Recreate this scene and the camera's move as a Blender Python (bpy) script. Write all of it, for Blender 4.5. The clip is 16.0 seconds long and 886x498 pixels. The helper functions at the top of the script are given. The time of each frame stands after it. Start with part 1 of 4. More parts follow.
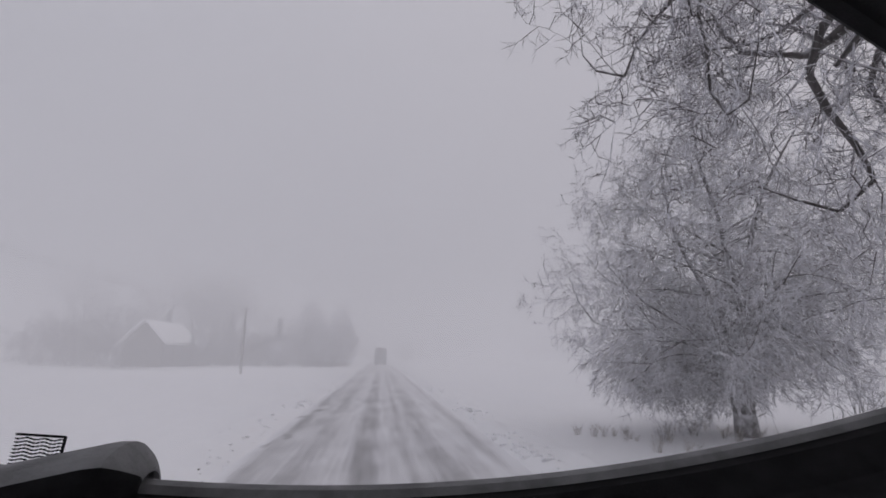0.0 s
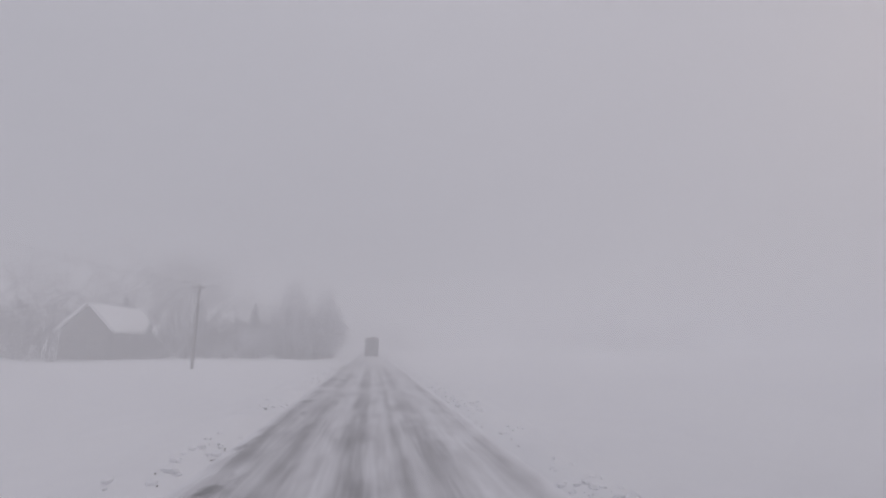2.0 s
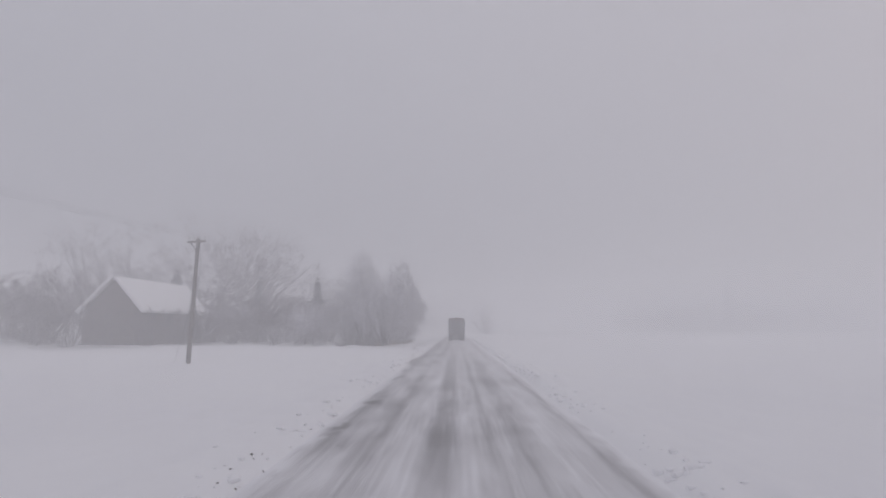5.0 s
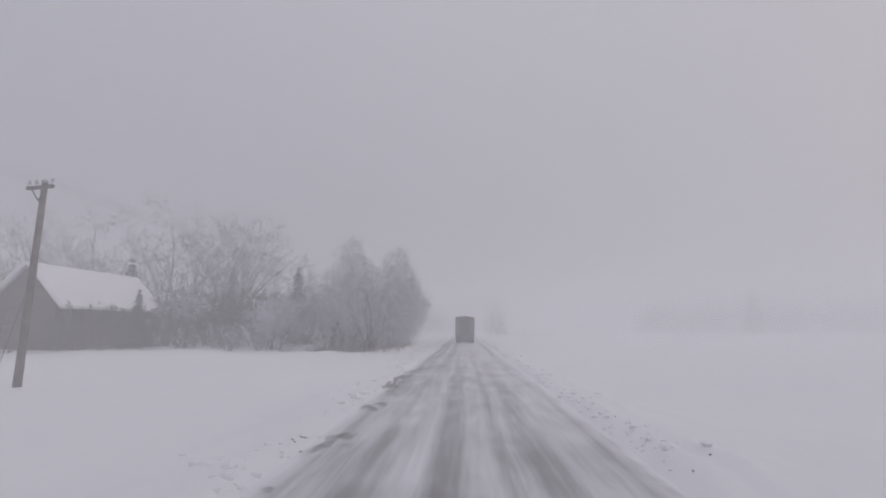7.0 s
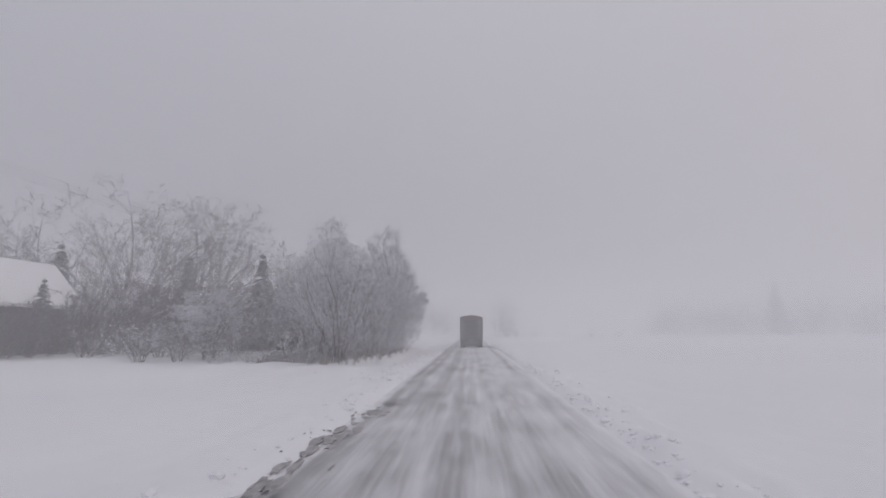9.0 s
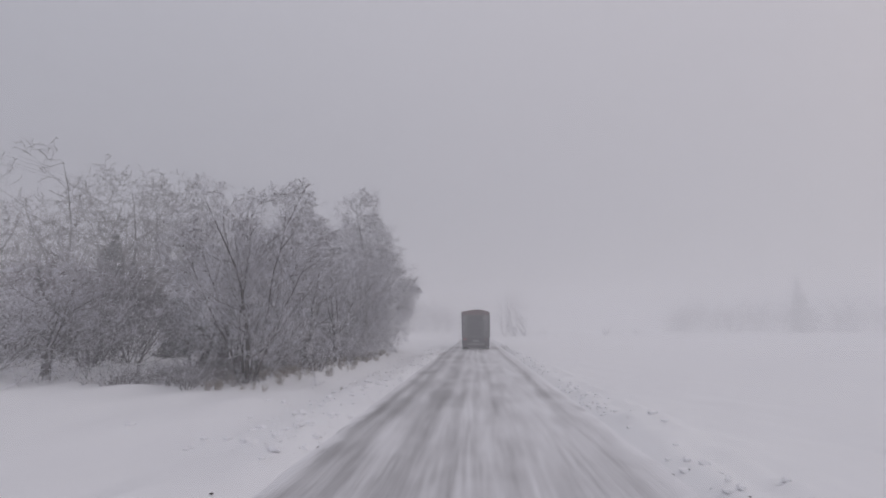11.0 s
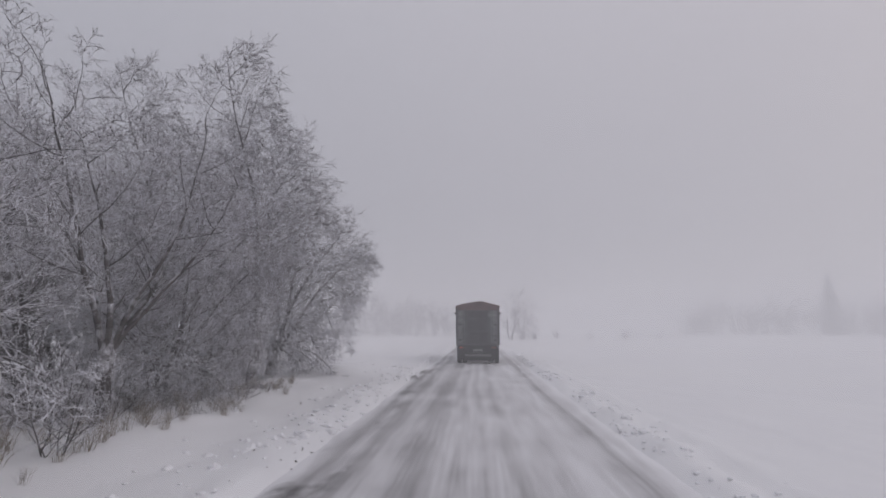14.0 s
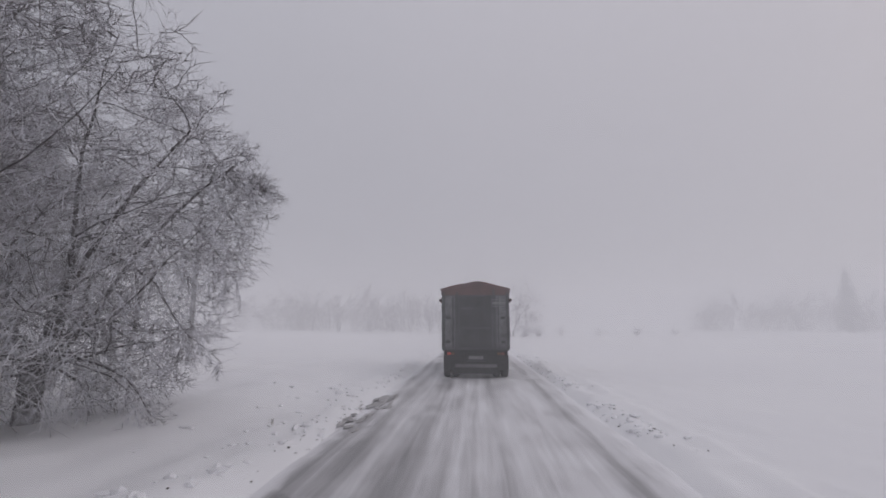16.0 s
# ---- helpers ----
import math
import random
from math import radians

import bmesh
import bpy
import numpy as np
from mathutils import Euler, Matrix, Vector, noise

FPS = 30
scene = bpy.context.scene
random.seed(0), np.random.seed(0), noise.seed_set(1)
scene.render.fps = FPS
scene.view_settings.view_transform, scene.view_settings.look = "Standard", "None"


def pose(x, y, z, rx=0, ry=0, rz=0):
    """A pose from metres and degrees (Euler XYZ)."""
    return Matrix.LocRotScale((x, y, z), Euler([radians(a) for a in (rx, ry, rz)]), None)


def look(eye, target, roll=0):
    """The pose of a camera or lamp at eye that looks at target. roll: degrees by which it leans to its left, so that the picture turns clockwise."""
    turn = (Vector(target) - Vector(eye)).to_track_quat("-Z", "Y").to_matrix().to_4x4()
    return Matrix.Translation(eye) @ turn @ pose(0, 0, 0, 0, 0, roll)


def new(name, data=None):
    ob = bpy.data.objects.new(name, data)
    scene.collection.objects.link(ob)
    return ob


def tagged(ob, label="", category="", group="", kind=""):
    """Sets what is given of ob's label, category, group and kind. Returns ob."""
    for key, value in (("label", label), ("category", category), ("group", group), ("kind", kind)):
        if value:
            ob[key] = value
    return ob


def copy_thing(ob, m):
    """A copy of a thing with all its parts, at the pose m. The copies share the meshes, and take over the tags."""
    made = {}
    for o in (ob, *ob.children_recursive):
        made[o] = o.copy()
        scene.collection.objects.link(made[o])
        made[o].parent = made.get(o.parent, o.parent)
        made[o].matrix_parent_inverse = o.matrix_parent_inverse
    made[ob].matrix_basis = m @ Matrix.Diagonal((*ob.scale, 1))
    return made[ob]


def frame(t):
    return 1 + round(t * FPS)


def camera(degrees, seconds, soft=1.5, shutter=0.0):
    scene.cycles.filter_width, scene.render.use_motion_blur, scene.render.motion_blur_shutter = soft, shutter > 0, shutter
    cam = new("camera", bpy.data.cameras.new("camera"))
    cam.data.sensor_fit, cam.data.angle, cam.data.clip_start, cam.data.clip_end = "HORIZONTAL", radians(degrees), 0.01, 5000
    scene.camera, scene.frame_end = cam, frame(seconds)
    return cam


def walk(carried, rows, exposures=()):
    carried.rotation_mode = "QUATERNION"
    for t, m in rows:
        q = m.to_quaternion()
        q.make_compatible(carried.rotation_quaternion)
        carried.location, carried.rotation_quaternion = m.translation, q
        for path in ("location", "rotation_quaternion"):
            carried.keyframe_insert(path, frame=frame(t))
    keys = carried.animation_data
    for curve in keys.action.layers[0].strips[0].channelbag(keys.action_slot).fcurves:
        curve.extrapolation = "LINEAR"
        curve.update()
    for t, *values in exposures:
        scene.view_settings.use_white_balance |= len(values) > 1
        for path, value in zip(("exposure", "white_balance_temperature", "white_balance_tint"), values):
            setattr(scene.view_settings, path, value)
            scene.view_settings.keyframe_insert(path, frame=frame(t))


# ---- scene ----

# ---------------------------------------------------------------- camera
cam = camera(85.0, 16.0, soft=1.7)
# seconds, x, y, z, yaw to the left, pitch up
PATH = [
    (0.0, 0.0, 0.00, 1.856, -7.20, 12.41),
    (0.5, 0.0, 2.71, 1.856, -7.40, 12.48),
    (1.0, 0.0, 5.42, 1.856, -7.60, 12.31),
    (1.5, 0.0, 8.13, 1.856, -7.60, 12.10),
    (2.0, 0.0, 10.83, 1.856, -8.23, 11.33),
    (2.5, 0.0, 13.55, 1.856, -8.91, 9.67),
    (3.0, 0.0, 16.25, 1.856, -8.66, 8.06),
    (3.5, 0.0, 18.97, 1.856, -8.44, 8.44),
    (3.7, 0.0, 20.04, 1.856, -7.90, 8.60),
    (3.8, 0.0, 20.59, 1.856, -6.00, 8.80),
    (3.9, 0.0, 21.14, 1.856, -4.10, 9.00),
    (4.0, 0.0, 21.67, 1.856, -2.45, 9.10),
    (4.2, 0.0, 22.71, 1.856, -1.10, 9.20),
    (4.5, 0.0, 24.24, 1.856, 0.70, 9.28),
    (7.0, 0.0, 37.11, 1.856, 2.53, 9.33),
    (7.5, 0.0, 39.68, 1.856, 2.66, 9.49),
    (8.0, 0.0, 42.26, 1.856, 2.76, 9.81),
    (8.5, 0.0, 44.86, 1.856, 3.02, 9.67),
    (11.0, 0.0, 57.84, 1.856, 3.78, 9.28),
    (11.5, 0.0, 60.42, 1.856, 3.83, 9.59),
    (12.0, 0.0, 63.02, 1.856, 3.96, 9.56),
    (12.5, 0.0, 65.52, 1.856, 3.99, 9.37),
    (13.0, 0.0, 68.01, 1.856, 4.04, 9.22),
    (13.5, 0.0, 70.49, 1.856, 4.01, 9.33),
    (14.0, 0.0, 72.99, 1.856, 3.99, 9.54),
    (14.5, 0.0, 75.48, 1.856, 4.07, 9.69),
    (15.0, 0.0, 77.98, 1.856, 4.01, 9.65),
    (15.5, 0.0, 80.47, 1.856, 3.83, 9.41),
    (16.0, 0.0, 82.95, 1.856, 3.71, 9.11),
]
walk(cam, [(t, pose(x, y, z, 90 + p, 0, a)) for t, x, y, z, a, p in PATH])

# ---------------------------------------------------------------- world and light
world = bpy.data.worlds.new("overcast_sky")
scene.world = world
world.use_nodes = True
wn, wl = world.node_tree.nodes, world.node_tree.links
wn.clear()
w_out = wn.new("ShaderNodeOutputWorld")
w_bg = wn.new("ShaderNodeBackground")
w_sky = wn.new("ShaderNodeTexSky")
w_sky.sky_type = "NISHITA"
w_sky.sun_disc = False
w_sky.sun_elevation = radians(24)
w_sky.sun_rotation = radians(60)
w_geo = wn.new("ShaderNodeTexCoord")
w_sep = wn.new("ShaderNodeSeparateXYZ")
w_ramp = wn.new("ShaderNodeValToRGB")
w_ramp.color_ramp.elements[0].position = 0.0
w_ramp.color_ramp.elements[0].color = (3.44, 3.36, 3.75, 1)
w_ramp.color_ramp.elements[1].position = 1.0
w_ramp.color_ramp.elements[1].color = (5.9, 5.78, 6.32, 1)
w_mix = wn.new("ShaderNodeMixRGB")
w_mix.inputs[0].default_value = 0.93
wl.new(w_geo.outputs["Generated"], w_sep.inputs[0])
wl.new(w_sep.outputs["Z"], w_ramp.inputs[0])
wl.new(w_sky.outputs[0], w_mix.inputs[1])
wl.new(w_ramp.outputs[0], w_mix.inputs[2])
w_side = wn.new("ShaderNodeMapRange")
w_side.inputs[1].default_value, w_side.inputs[2].default_value = -1.0, 1.0
wl.new(w_sep.outputs["X"], w_side.inputs[0])
w_tint = wn.new("ShaderNodeValToRGB")
w_tint.color_ramp.elements[0].color = (0.89, 0.92, 0.95, 1)
w_tint.color_ramp.elements[1].color = (1.16, 1.11, 1.08, 1)
wl.new(w_side.outputs[0], w_tint.inputs[0])
w_mul = wn.new("ShaderNodeMixRGB")
w_mul.blend_type = "MULTIPLY"
w_mul.inputs[0].default_value = 1.0
wl.new(w_mix.outputs[0], w_mul.inputs[1])
wl.new(w_tint.outputs[0], w_mul.inputs[2])
wl.new(w_mul.outputs[0], w_bg.inputs[0])
w_bg.inputs[1].default_value = 0.1
wl.new(w_bg.outputs[0], w_out.inputs[0])

sun_data = bpy.data.lights.new("sun", "SUN")
sun_data.energy, sun_data.angle, sun_data.color = 0.3, radians(25), (1.0, 0.95, 0.9)
sun = new("sun", sun_data)
sun.matrix_world = look((60, 40, 50), (0, 40, 0))
scene.view_settings.exposure = 0.0


# ---------------------------------------------------------------- materials
def material(name):
    m = bpy.data.materials.new(name)
    m.use_nodes = True
    n, l = m.node_tree.nodes, m.node_tree.links
    return m, n, l, n["Principled BSDF"]


def noise_node(n, l, scale, detail=6.0, stretch=(1, 1, 1), rough=0.6):
    co = n.new("ShaderNodeTexCoord")
    mp = n.new("ShaderNodeMapping")
    mp.inputs["Scale"].default_value = stretch
    tx = n.new("ShaderNodeTexNoise")
    tx.inputs["Scale"].default_value = scale
    tx.inputs["Detail"].default_value = detail
    tx.inputs["Roughness"].default_value = rough
    l.new(co.outputs["Object"], mp.inputs[0])
    l.new(mp.outputs[0], tx.inputs["Vector"])
    return tx.outputs["Fac"]


def ramp_node(n, l, src, stops):
    r = n.new("ShaderNodeValToRGB")
    e = r.color_ramp.elements
    e[0].position, e[0].color = stops[0][0], (*stops[0][1], 1)
    e[1].position, e[1].color = stops[-1][0], (*stops[-1][1], 1)
    for p, c in stops[1:-1]:
        k = e.new(p)
        k.color = (*c, 1)
    l.new(src, r.inputs[0])
    return r.outputs[0]


def mix_node(n, l, fac, a, b, mode="MIX"):
    m = n.new("ShaderNodeMixRGB")
    m.blend_type = mode
    for k, v in zip((0, 1, 2), (fac, a, b)):
        if isinstance(v, (int, float)):
            m.inputs[k].default_value = v
        elif isinstance(v, tuple):
            m.inputs[k].default_value = (*v, 1)
        else:
            l.new(v, m.inputs[k])
    return m.outputs[0]


def bump_node(n, l, height, strength, distance, bsdf):
    b = n.new("ShaderNodeBump")
    b.inputs["Strength"].default_value = strength
    b.inputs["Distance"].default_value = distance
    l.new(height, b.inputs["Height"])
    l.new(b.outputs[0], bsdf.inputs["Normal"])


def plain(name, col, rough=0.6, metal=0.0, scale=6.0, spread=0.25, bump=0.15):
    """Painted, rubber or metal surface with stains and fine grain."""
    m, n, l, b = material(name)
    f = noise_node(n, l, scale)
    g = noise_node(n, l, scale * 14, 3)
    lo = tuple(c * (1 - spread) for c in col)
    hi = tuple(min(1, c * (1 + spread) + 0.01) for c in col)
    c = ramp_node(n, l, f, [(0.3, lo), (0.7, hi)])
    l.new(c, b.inputs["Base Color"])
    b.inputs["Roughness"].default_value = rough
    b.inputs["Metallic"].default_value = metal
    bump_node(n, l, g, bump, 0.004, b)
    return m


def snow_material():
    m, n, l, b = material("field_snow")
    big = noise_node(n, l, 0.12, 4)
    mid = noise_node(n, l, 1.6, 6)
    fine = noise_node(n, l, 26, 4)
    c = ramp_node(n, l, big, [(0.3, (0.86, 0.86, 0.88)), (0.7, (0.91, 0.91, 0.92))])
    dirt = ramp_node(n, l, mid, [(0.66, (1, 1, 1)), (0.80, (0.80, 0.79, 0.78))])
    l.new(mix_node(n, l, 1.0, c, dirt, "MULTIPLY"), b.inputs["Base Color"])
    b.inputs["Roughness"].default_value = 0.75
    h = mix_node(n, l, 0.35, mid, fine)
    bump_node(n, l, h, 0.5, 0.05, b)
    return m


def frost_material(name, bark, amount):
    """Bark with hoar frost, thicker on the upper sides."""
    m, n, l, b = material(name)
    geo = n.new("ShaderNodeNewGeometry")
    sep = n.new("ShaderNodeSeparateXYZ")
    l.new(geo.outputs["Normal"], sep.inputs[0])
    nz = noise_node(n, l, 5.0, 5)
    ma = n.new("ShaderNodeMath")
    ma.operation = "MULTIPLY_ADD"
    ma.inputs[1].default_value = 0.28
    l.new(sep.outputs["Z"], ma.inputs[0])
    l.new(nz, ma.inputs[2])
    frost = ramp_node(n, l, ma.outputs[0], [(amount - 0.15, (0, 0, 0)), (amount + 0.15, (1, 1, 1))])
    grain = noise_node(n, l, 30, 3, (1, 1, 0.2))
    bk = ramp_node(n, l, grain, [(0.3, tuple(c * 0.6 for c in bark)), (0.7, tuple(c * 1.4 for c in bark))])
    l.new(mix_node(n, l, frost, bk, (0.74, 0.74, 0.78)), b.inputs["Base Color"])
    b.inputs["Roughness"].default_value = 0.85
    bump_node(n, l, grain, 0.4, 0.01, b)
    return m


def road_material():
    """Packed snow with darker wheel tracks along the road, slush on one edge and snow blown over both."""
    m, n, l, b = material("packed_snow")

    def maths(op, a, c):
        k = n.new("ShaderNodeMath")
        k.operation = op
        for q, v in zip(k.inputs, (a, c)):
            if isinstance(v, (int, float)):
                q.default_value = v
            else:
                l.new(v, q)
        return k.outputs[0]

    streak = noise_node(n, l, 4.0, 5, (1.0, 0.07, 1))
    thin = noise_node(n, l, 15, 4, (1.0, 0.03, 1))
    blot = noise_node(n, l, 1.1, 6, (1.0, 0.4, 1))
    far = noise_node(n, l, 0.35, 3, (0.6, 0.5, 1))
    fine = noise_node(n, l, 30, 4)
    wander = noise_node(n, l, 0.07, 2, (0.0, 1.0, 1))
    co = n.new("ShaderNodeTexCoord")
    sep = n.new("ShaderNodeSeparateXYZ")
    l.new(co.outputs["Object"], sep.inputs[0])
    across = maths("ADD", sep.outputs["X"], maths("MULTIPLY", maths("SUBTRACT", wander, 0.5), 0.5))
    mr = n.new("ShaderNodeMapRange")
    mr.inputs[1].default_value, mr.inputs[2].default_value = -2.78, 2.78
    l.new(across, mr.inputs[0])
    def lanes(stops):
        return ramp_node(n, l, mr.outputs[0], [(0.0, (0, 0, 0))] + [(p, (v, v, v)) for p, v in stops] + [(1.0, (0, 0, 0))])

    # the wheel tracks shift towards the left-hand edge on the last stretch
    first = lanes(((0.07, 0.1), (0.11, 0.75), (0.15, 0.45), (0.20, 0.35), (0.26, 0.75), (0.31, 0.3), (0.39, 0.15), (0.43, 0.85), (0.48, 0.8), (0.51, 0.2), (0.57, 0.2), (0.60, 0.6), (0.63, 0.2),
                   (0.69, 0.65), (0.73, 0.5), (0.77, 0.12), (0.86, 0.1), (0.89, 0.45), (0.92, 0.1)))
    last = lanes(((0.07, 0.2), (0.104, 0.85), (0.14, 0.4), (0.185, 0.9), (0.21, 0.5), (0.25, 0.25), (0.31, 0.75), (0.35, 0.75), (0.39, 0.2), (0.435, 0.45), (0.46, 0.1), (0.505, 0.4), (0.53, 0.1),
                  (0.58, 0.55), (0.61, 0.2), (0.70, 0.15), (0.80, 0.1), (0.855, 0.6), (0.88, 0.1)))
    late = n.new("ShaderNodeMapRange")
    late.inputs[1].default_value, late.inputs[2].default_value = 48.0, 70.0
    l.new(sep.outputs["Y"], late.inputs[0])
    tracks = mix_node(n, l, late.outputs[0], first, last)
    depth = ramp_node(n, l, far, [(0.3, (0.35, 0.35, 0.35)), (0.7, (1, 1, 1))])
    worn = maths("MULTIPLY", mix_node(n, l, 1.0, tracks, depth, "MULTIPLY"), 0.40)
    s1 = mix_node(n, l, 0.45, streak, thin)
    s2 = mix_node(n, l, 0.42, s1, blot)
    k = maths("ADD", worn, s2)
    # dark slush thrown up along the left-hand edge
    edge = ramp_node(n, l, mr.outputs[0], [(0.0, (1, 1, 1)), (0.12, (1, 1, 1)), (0.20, (0, 0, 0))])
    slush = ramp_node(n, l, noise_node(n, l, 0.9, 5, (1.0, 0.6, 1)), [(0.56, (0, 0, 0)), (0.64, (0.34, 0.34, 0.34))])
    k = maths("ADD", k, mix_node(n, l, 1.0, edge, slush, "MULTIPLY"))
    c = ramp_node(n, l, k, [(0.45, (0.82, 0.82, 0.84)), (0.57, (0.66, 0.655, 0.67)), (0.69, (0.45, 0.445, 0.455)), (0.82, (0.27, 0.265, 0.27)), (1.0, (0.13, 0.125, 0.125))])
    # ragged edge of loose snow
    side = maths("ADD", maths("ABSOLUTE", sep.outputs["X"], 0.0), maths("MULTIPLY", maths("SUBTRACT", noise_node(n, l, 1.7, 6, (1, 0.6, 1)), 0.5), 0.9))
    loose = ramp_node(n, l, maths("MULTIPLY", side, 0.345), [(0.80, (0, 0, 0)), (0.88, (1, 1, 1))])
    c = mix_node(n, l, loose, c, (0.86, 0.86, 0.88))
    l.new(c, b.inputs["Base Color"])
    r = ramp_node(n, l, k, [(0.5, (0.75, 0.75, 0.75)), (0.85, (0.45, 0.45, 0.45))])
    l.new(r, b.inputs["Roughness"])
    bump_node(n, l, mix_node(n, l, 0.4, s2, fine), 0.6, 0.04, b)
    return m


SNOW = snow_material()
ROAD = road_material()
BARK = frost_material("frosted_bark", (0.06, 0.05, 0.048), 0.71)
TWIG = frost_material("frosted_twigs", (0.09, 0.075, 0.076), 0.43)
HAZE_TWIG = frost_material("dim_twigs", (0.075, 0.064, 0.066), 0.82)
NEEDLE = frost_material("frosted_needles", (0.025, 0.036, 0.030), 0.74)


# ---------------------------------------------------------------- mesh helpers
K = 1.16  # metres to a unit of the plan


def mesh_of(name, verts, faces, mat, smooth=False):
    me = bpy.data.meshes.new(name)
    me.from_pydata(verts, [], faces)
    me.materials.append(mat)
    if smooth:
        me.polygons.foreach_set("use_smooth", [True] * len(me.polygons))
    me.update()
    return me


def part(name, bm, mat, parent=None, label="", at=None):
    me = bpy.data.meshes.new(name)
    bm.to_mesh(me)
    bm.free()
    me.materials.append(mat)
    ob = new(name, me)
    if at is not None:
        ob.matrix_basis = at
    if parent is not None:
        ob.parent = parent
    return tagged(ob, label)


def box(sx, sy, sz, at=(0, 0, 0), bevel=0.0, bm=None, seg=2):
    """A box of the given size, centred in x and y, standing on at."""
    b = bmesh.new()
    bmesh.ops.create_cube(b, size=1.0)
    for v in b.verts:
        v.co = Vector((v.co.x * sx, v.co.y * sy, (v.co.z + 0.5) * sz))
    if bevel:
        bmesh.ops.bevel(b, geom=b.edges[:], offset=bevel, segments=seg, affect="EDGES")
    for v in b.verts:
        v.co += Vector(at)
    if bm is None:
        return b
    me = bpy.data.meshes.new("tmp")
    b.to_mesh(me)
    b.free()
    bm.from_mesh(me)
    bpy.data.meshes.remove(me)
    return bm


def lathe(profile, steps=24, axis="X"):
    """A turned body from (radius, offset) pairs round the given axis."""
    b = bmesh.new()
    rings = []
    for r, o in profile:
        ring = []
        for i in range(steps):
            a = 2 * math.pi * i / steps
            p = (o, r * math.cos(a), r * math.sin(a)) if axis == "X" else (r * math.cos(a), r * math.sin(a), o)
            ring.append(b.verts.new(p))
        rings.append(ring)
    for q, w in zip(rings, rings[1:]):
        for i in range(steps):
            b.faces.new((q[i], q[(i + 1) % steps], w[(i + 1) % steps], w[i]))
    b.faces.new(rings[0][::-1])
    b.faces.new(rings[-1])
    bmesh.ops.recalc_face_normals(b, faces=b.faces)
    return b


def tubes(segments):
    """Vertices and faces of tapered tubes: (p0, p1, r0, r1, sides)."""
    verts, faces = [], []
    for p0, p1, r0, r1, n in segments:
        d = (p1 - p0)
        if d.length < 1e-5:
            continue
        d.normalize()
        s = d.orthogonal().normalized()
        t = d.cross(s)
        base = len(verts)
        for p, r in ((p0, r0), (p1, r1)):
            if r == 0:
                verts.append(p)
                continue
            for i in range(n):
                a = 2 * math.pi * i / n
                verts.append(p + (s * math.cos(a) + t * math.sin(a)) * r)
        for i in range(n):
            j = (i + 1) % n
            faces.append((base + i, base + j, base + n) if r1 == 0 else (base + i, base + j, base + n + j, base + n + i))
        if r1 > 0.02:
            faces.append(tuple(base + n + i for i in range(n)))
    return verts, faces


# ---------------------------------------------------------------- ground
def smooth(a, b, v):
    u = min(1.0, max(0.0, (v - a) / (b - a)))
    return u * u * (3 - 2 * u)


def ground_height(x, y):
    n1 = noise.noise(Vector((x * 0.05, y * 0.05, 3.1)))
    n2 = noise.noise(Vector((x * 0.9, y * 0.6, 7.7)))
    n3 = noise.noise(Vector((x * 2.6, y * 2.1, 1.7)))
    ax = abs(x)
    off = smooth(2.1, 2.5, ax)
    berm = smooth(2.1, 2.6, ax) * (1 - smooth(2.9, 3.8, ax))
    z = -0.06 + off * 0.08
    z += smooth(2.3, 2.8, ax) * (1 - smooth(5.0, 7.0, ax)) * (0.035 * n3 + 0.03 * n2)
    z -= 0.06 * math.exp(-((x - 2.85) / 0.15) ** 2) + 0.05 * math.exp(-((x - 3.35) / 0.13) ** 2)
    z += berm * (0.07 + 0.10 * max(0.0, n2) + 0.07 * n3)
    z += smooth(3.5, 8.0, ax) * (0.14 * n1 + 0.05 * n2 + 0.012 * n3)
    if x < 0:
        z += smooth(3.2, 5.0, -x) * smooth(52, 62, y) * (1 - smooth(90, 105, y)) * (0.22 + 0.10 * n2)
        z += smooth(20, 70, -x) * 0.5
    far = math.hypot(x, y - 40)
    z += smooth(150, 700, far) * 2.0 * (n1 + 0.2)
    return z


def spaced(inner, step, outer):
    """Positions that lie close within inner and widen out to outer."""
    a, b = inner
    v = [a + step * i for i in range(int((b - a) / step) + 1)]
    s, p = step, v[-1]
    while p < outer[1]:
        s *= 1.22
        p += s
        v.append(p)
    s, p = step, v[0]
    while p > outer[0]:
        s *= 1.22
        p -= s
        v.insert(0, p)
    return v


